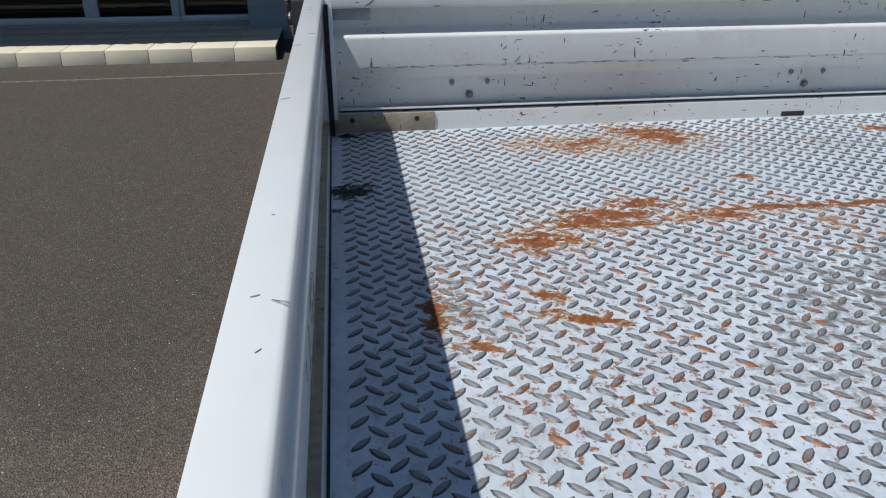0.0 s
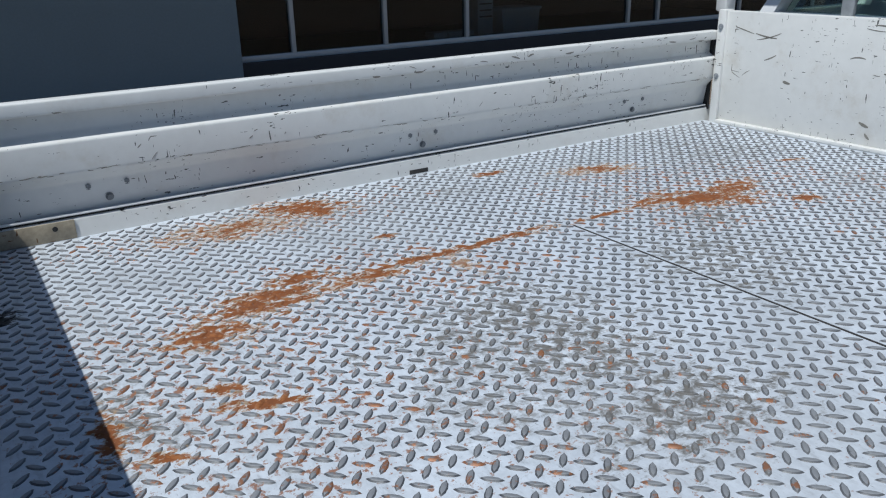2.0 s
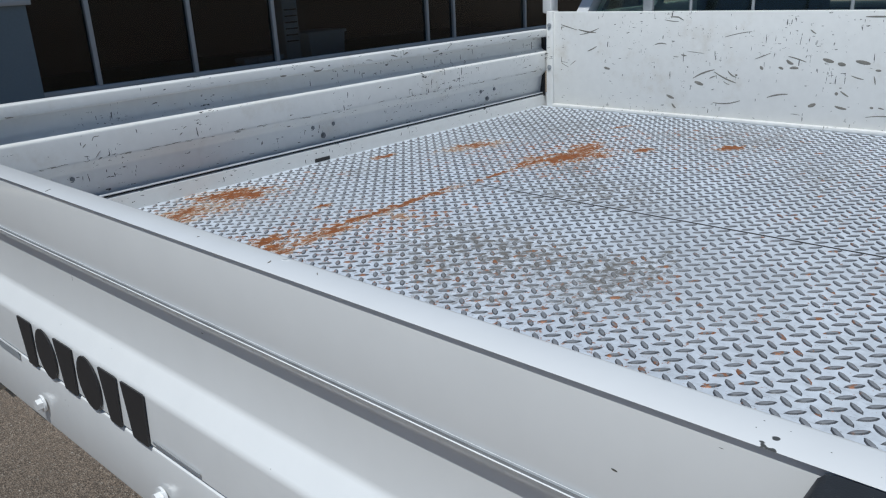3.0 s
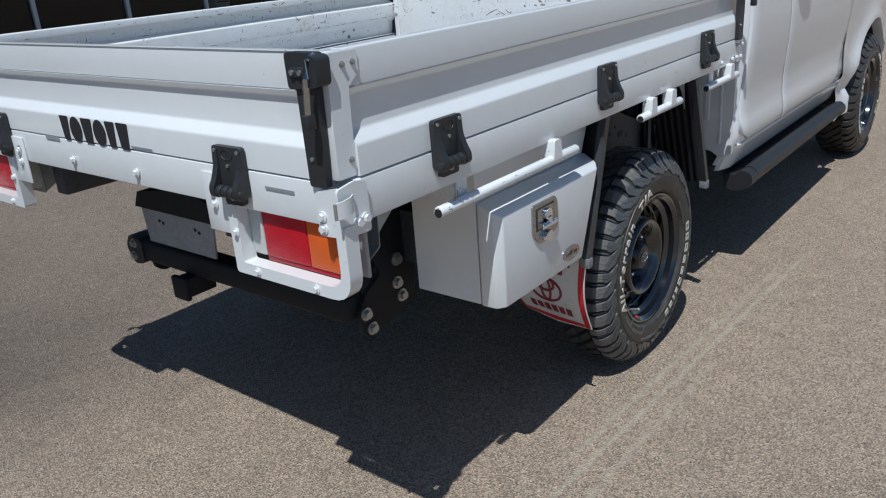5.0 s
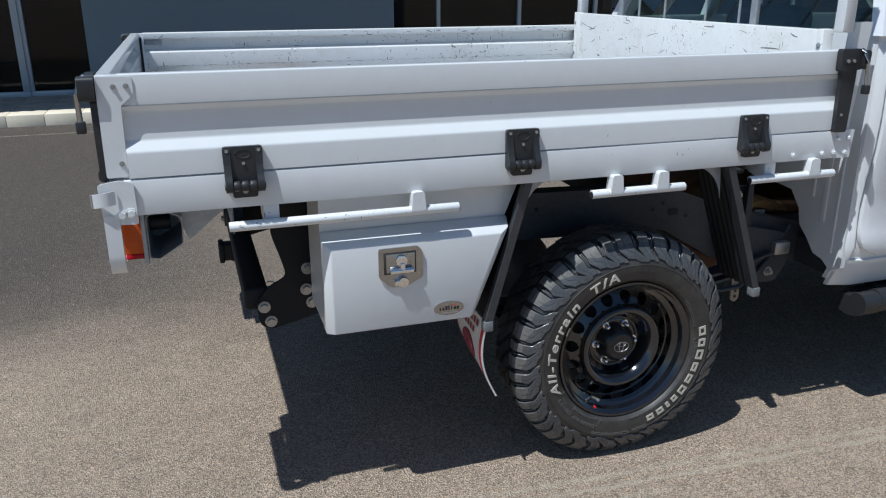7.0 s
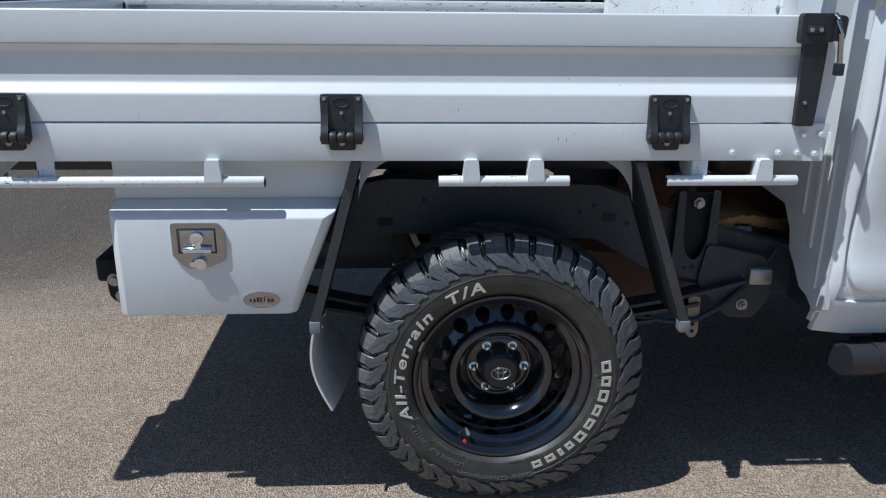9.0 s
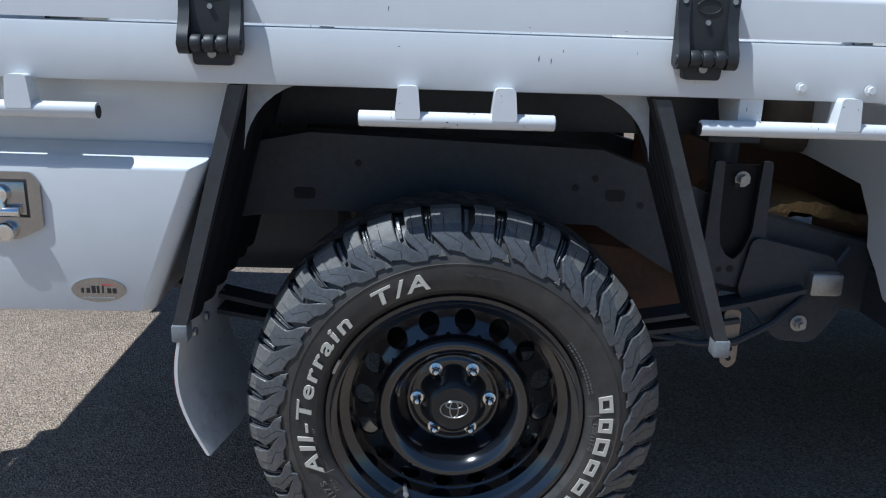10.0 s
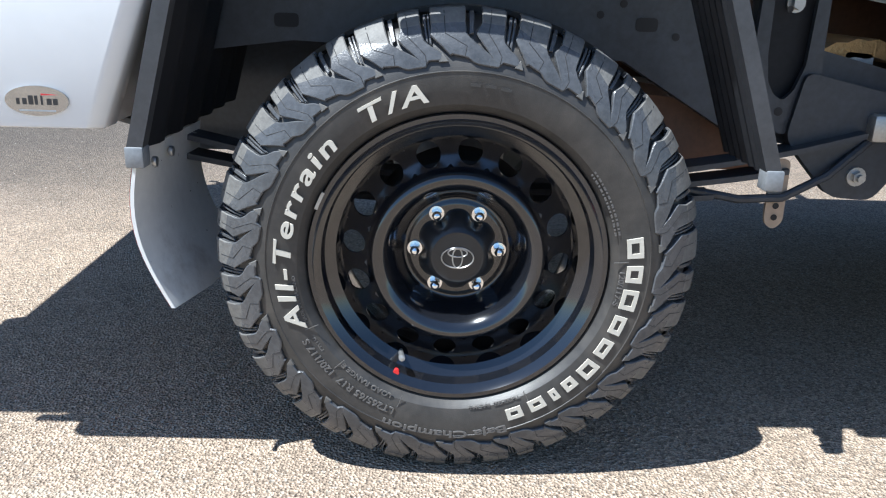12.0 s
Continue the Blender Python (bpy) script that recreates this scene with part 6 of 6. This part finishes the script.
def side_panel(name, z0, z1, left, right, inset, side, material, label, parent, nx=14, nz=26, thick=0.018):
    bm = bmesh.new()
    front, back = [], []
    for j in range(nz + 1):
        z = z0 + (z1 - z0) * j / nz
        a, b = left(z), right(z)
        xs = [a + (b - a) * i / nx for i in range(nx + 1)]
        front.append([bm.verts.new((x, side * (-side_y(x, z) - inset), z)) for x in xs])
        back.append([bm.verts.new((x, side * (-side_y(x, z) - inset - thick), z)) for x in xs])
    for j in range(nz):
        for i in range(nx):
            bm.faces.new((front[j][i], front[j][i + 1], front[j + 1][i + 1], front[j + 1][i]))
            bm.faces.new((back[j][i], back[j + 1][i], back[j + 1][i + 1], back[j][i + 1]))
    edge = [(0, i) for i in range(nx + 1)] + [(j, nx) for j in range(1, nz + 1)] + [(nz, i) for i in range(nx - 1, -1, -1)] + [(j, 0) for j in range(nz - 1, 0, -1)]
    for p, q in zip(edge, edge[1:] + edge[:1]):
        bm.faces.new((front[p[0]][p[1]], front[q[0]][q[1]], back[q[0]][q[1]], back[p[0]][p[1]]))
    bmesh.ops.recalc_face_normals(bm, faces=bm.faces[:])
    rim = [e for e in bm.edges if len(e.link_faces) == 2 and e.calc_face_angle(0) > 1.0 and e.verts[0] in sum(front, []) and e.verts[1] in sum(front, [])] if nx * nz < 500 else []
    if rim:
        bmesh.ops.bevel(bm, geom=rim, offset=0.004, segments=2, profile=0.5, affect="EDGES")
    return part(name, bm, material, parent, label, 30)


def corner(z, z0, r):
    """How far a rounded lower corner of radius r has drawn in at height z."""
    d = z0 + r - z
    return r - math.sqrt(max(0.0, r * r - d * d)) if d > 0 else 0.0


part("cab_floor", box(bmesh.new(), 0.9, 2.7, -0.78, 0.78, 0.5, 0.6), chassis_black, truck)
for side in (-1, 1):
    side_panel("cab_side", 0.5, 1.36, lambda z: 0.868, lambda z: 2.68, 0.012, side, paint_car, "white pressed steel cab side", truck, 24, 20, 0.02)
    side_panel("sill", 0.475, 0.588, lambda z: 0.872 + 0.25 * max(0, 0.54 - z) * 0, lambda z: 2.66, 0.0, side, paint_car, "white cab sill", truck, 24, 5, 0.02)
    side_panel("cab_corner", 0.535, 1.36, lambda z: 0.864, lambda z: 0.893, 0.004, side, paint_car, "white rear cab corner", truck, 6, 16, 0.02)
    d1 = side_panel("rear_door", 0.606, 1.352, lambda z: 0.902 + corner(z, 0.606, 0.08), lambda z: 1.465 - 0.075 * max(0, (z - 0.62)) / 0.75, 0.0, side, paint_car, "white rear half-door, closed", truck)
    d2 = side_panel("front_door", 0.6, 1.352, lambda z: 1.472 - 0.075 * max(0, (z - 0.62)) / 0.75, lambda z: 2.62 - 0.16 * max(0, (0.9 - z) / 0.3) ** 1.6 - corner(z, 0.6, 0.04), 0.0, side, paint_car, "white front door, closed", truck, 16)
    hy = 0.884
    bm = bmesh.new()
    pts = [(1.475, side * (hy - 0.004), 1.212), (1.49, side * (hy + 0.01), 1.214), (1.54, side * (hy + 0.017), 1.216), (1.62, side * (hy + 0.016), 1.212), (1.66, side * (hy + 0.009), 1.208), (1.675, side * (hy - 0.004), 1.206)]
    sweep(bm, pts, 0.018, 12)
    part("door_handle", bm, chrome, d2, "chrome door handle")
    # thin grey oval whose colour gives the shade of the grip hollow
    bm = bmesh.new()
    bmesh.ops.create_uvsphere(bm, u_segments=20, v_segments=12, radius=0.05, matrix=Matrix.Translation((1.56, side * hy, 1.205)) @ Matrix.Diagonal((1.2, 0.05, 0.8, 1)))
    part("handle_cup", bm, dull_plate, d2, "grey oval painted for the shade of the grip recess")
    part("key_barrel", rod(bmesh.new(), (1.545, side * (hy - 0.005), 1.25), (1.545, side * (hy + 0.008), 1.25), 0.018, 16, bevel=0.005), chrome, d2)
    # front wing with its arch
    bm = bmesh.new()
    cx, cz, r0 = 3.27, 0.42, 0.455
    strips = []
    for k in range(33):
        a = math.pi * (1.04 - 1.06 * k / 32)
        ca, sa = math.cos(a), math.sin(a)
        far = min((0.66 if ca < 0 else 0.59) / max(1e-6, abs(ca)), (0.72 - 0.0) / max(1e-6, sa) if sa > 0 else 9)
        row = []
        for j, t in enumerate((0.0, 0.0, 0.06, 0.14, 0.3, 0.55, 1.0)):
            r = r0 + (far - r0) * t if far > r0 + 0.05 else r0 + 0.05 * t
            x, z = cx + r * ca, max(0.3, cz + r * sa)
            flare = 0.028 * math.exp(-((r - r0) / 0.07) ** 2)
            y = -side_y(min(x, 3.7), min(z, 1.36)) if z > 0.5 else 0.845
            row.append(bm.verts.new((x, side * (y + flare - (0.06 if j == 0 else 0.0)), z)))
        strips.append(row)
    for p, q in zip(strips, strips[1:]):
        for j in range(6):
            bm.faces.new((p[j], p[j + 1], q[j + 1], q[j]))
    part("front_wing", bm, paint_car, truck, "white front wing with a flared arch", 40)
    bm = bmesh.new()
    for k in range(32):
        a, b = math.pi * (1.0 - k / 32), math.pi * (1.0 - (k + 1) / 32)
        vs = [bm.verts.new((cx + 0.46 * math.cos(t), side * y, cz + 0.46 * math.sin(t))) for t, y in ((a, 0.5), (a, 0.85), (b, 0.85), (b, 0.5))]
        bm.faces.new(vs)
    part("arch_liner", bm, black_plastic, truck, "black arch liner")
    # running board
    prof = fillet([(-0.76, 0.452), (-0.838, 0.452), (-0.852, 0.472), (-0.885, 0.477), (-0.912, 0.455), (-0.914, 0.42), (-0.89, 0.392), (-0.84, 0.38), (-0.76, 0.39)], 0.016, 4)
    bm = bmesh.new()
    prism(bm, [(side * -u, v) for u, v in prof], YZ, 1.0, 2.5)
    for xa, xb in ((1.0, 0.925), (2.5, 2.575)):
        prism(bm, [(side * (-u if u < -0.8 else 0.79), v - 0.004) for u, v in prof], YZ, *sorted((xa, xb)))
    sb = part("side_step", bm, step_plastic, truck, "charcoal plastic side step")
    part("step_tread", box(bmesh.new(), 1.06, 2.46, *sorted((side * 0.765, side * 0.836)), 0.4505, 0.458, 0.003), dull_black, sb, "black ribbed tread")
    bm = bmesh.new()
    for k in range(60):
        box(bm, 1.08 + 0.023 * k, 1.09 + 0.023 * k, *sorted((side * 0.775, side * 0.83)), 0.458, 0.461)
    part("tread_ribs", bm, dull_black, sb)
    for x in (1.2, 1.8, 2.4):
        part("step_arm", box(bmesh.new(), x - 0.02, x + 0.02, *sorted((side * 0.5, side * 0.8)), 0.4, 0.44, 0.004), chassis_black, sb)

bm = bmesh.new()
rear = [(-0.835, 1.36), (-0.835, 0.56), (-0.79, 0.535), (-0.745, 0.565), (-0.7, 0.575), (-0.66, 0.62), (-0.615, 0.66), (-0.6, 0.72), (-0.55, 0.78), (-0.3, 0.8)]
prism(bm, rear + [(-u, v) for u, v in rear[::-1]], YZ, 0.862, 0.88)
cab_back = part("cab_back", bm, paint_car, truck, "white rear wall of the cab")
bm = bmesh.new()
for y, z, w, h in ((-0.72, 0.86, 0.012, 0.16), (-0.66, 0.9, 0.008, 0.12), (-0.78, 0.8, 0.006, 0.2)):
    box(bm, 0.857, 0.864, y - w, y + w, z - h, z + h, 0.003)
part("pressed_rib", bm, paint_car, cab_back)

# glasshouse: pillars, roof and panes
base_ = {"x": (0.87, 2.62), "y": 0.845, "z": 1.355}
roof_ = {"x": (1.02, 2.05), "y": 0.66, "z": 1.8}
for side in (-1, 1):
    for x0, x1, w in ((0.9, 1.04, 0.05), (1.42, 1.44, 0.03), (2.6, 2.02, 0.04)):
        bm = bmesh.new()
        prism(bm, [(-w, -0.025), (w, -0.025), (w, 0.025), (-w, 0.025)], lambda u, v, k: (x0 + (x1 - x0) * k + u, side * (base_["y"] + (roof_["y"] - base_["y"]) * k - 0.01) + v, base_["z"] + (roof_["z"] - base_["z"]) * k), 0.0, 1.0)
        part("pillar", bm, paint_car, truck)
    bm = bmesh.new()
    vs = [(0.93, base_["y"] - 0.012, base_["z"]), (2.56, base_["y"] - 0.012, base_["z"]), (2.02, roof_["y"], roof_["z"] - 0.02), (1.06, roof_["y"], roof_["z"] - 0.02)]
    fa = [bm.verts.new((x, side * y, z)) for x, y, z in vs]
    fb = [bm.verts.new((x, side * (y - 0.004), z)) for x, y, z in vs]
    bm.faces.new(fa), bm.faces.new(fb[::-1])
    for k in range(4):
        bm.faces.new((fa[k], fa[(k + 1) % 4], fb[(k + 1) % 4], fb[k]))
    part("side_glass", bm, car_glass, truck, smooth=0)
part("roof", box(bmesh.new(), 0.98, 2.1, -0.68, 0.68, 1.78, 1.83, 0.02, 3), paint_car, truck, "white cab roof")
for xa, xb, name in ((0.885, 1.03, "rear_glass"), (2.62, 2.06, "windscreen")):
    bm = bmesh.new()
    vs = [(xa, -0.79, 1.36), (xa, 0.79, 1.36), (xb, 0.63, 1.79), (xb, -0.63, 1.79)]
    fa = [bm.verts.new(v) for v in vs]
    fb = [bm.verts.new((x + 0.004, y, z)) for x, y, z in vs]
    bm.faces.new(fa), bm.faces.new(fb[::-1])
    for k in range(4):
        bm.faces.new((fa[k], fa[(k + 1) % 4], fb[(k + 1) % 4], fb[k]))
    part(name, bm, car_glass, truck, smooth=0)
part("glass_ledge", box(bmesh.new(), 0.866, 0.92, -0.84, 0.84, 1.335, 1.362, 0.006), paint_car, truck)
part("dash", box(bmesh.new(), 2.3, 2.66, -0.74, 0.74, 1.0, 1.3, 0.04), seat_cloth, truck)
for y in (-0.38, 0.38):
    st = part("seat", box(bmesh.new(), 1.45, 1.95, y - 0.25, y + 0.25, 0.75, 0.95, 0.06, 3), seat_cloth, truck, "dark cloth seat")
    part("seat_back", box(bmesh.new(), 1.36, 1.5, y - 0.25, y + 0.25, 0.9, 1.42, 0.05, 3), seat_cloth, st)

# nose
bm = bmesh.new()
prism(bm, fillet([(2.6, 1.3), (2.62, 1.1), (2.62, 0.95), (3.86, 0.9), (3.86, 1.0), (3.5, 1.1), (2.95, 1.17)], 0.05, 4), XZ, -0.84, 0.84)
part("bonnet", bm, paint_car, truck, "white bonnet")
part("bumper", box(bmesh.new(), 3.6, 3.88, -0.83, 0.83, 0.42, 0.92, 0.06, 3), paint_car, truck, "white front bumper")
part("engine_bay", box(bmesh.new(), 2.66, 3.6, -0.48, 0.48, 0.45, 0.92), chassis_black, truck)
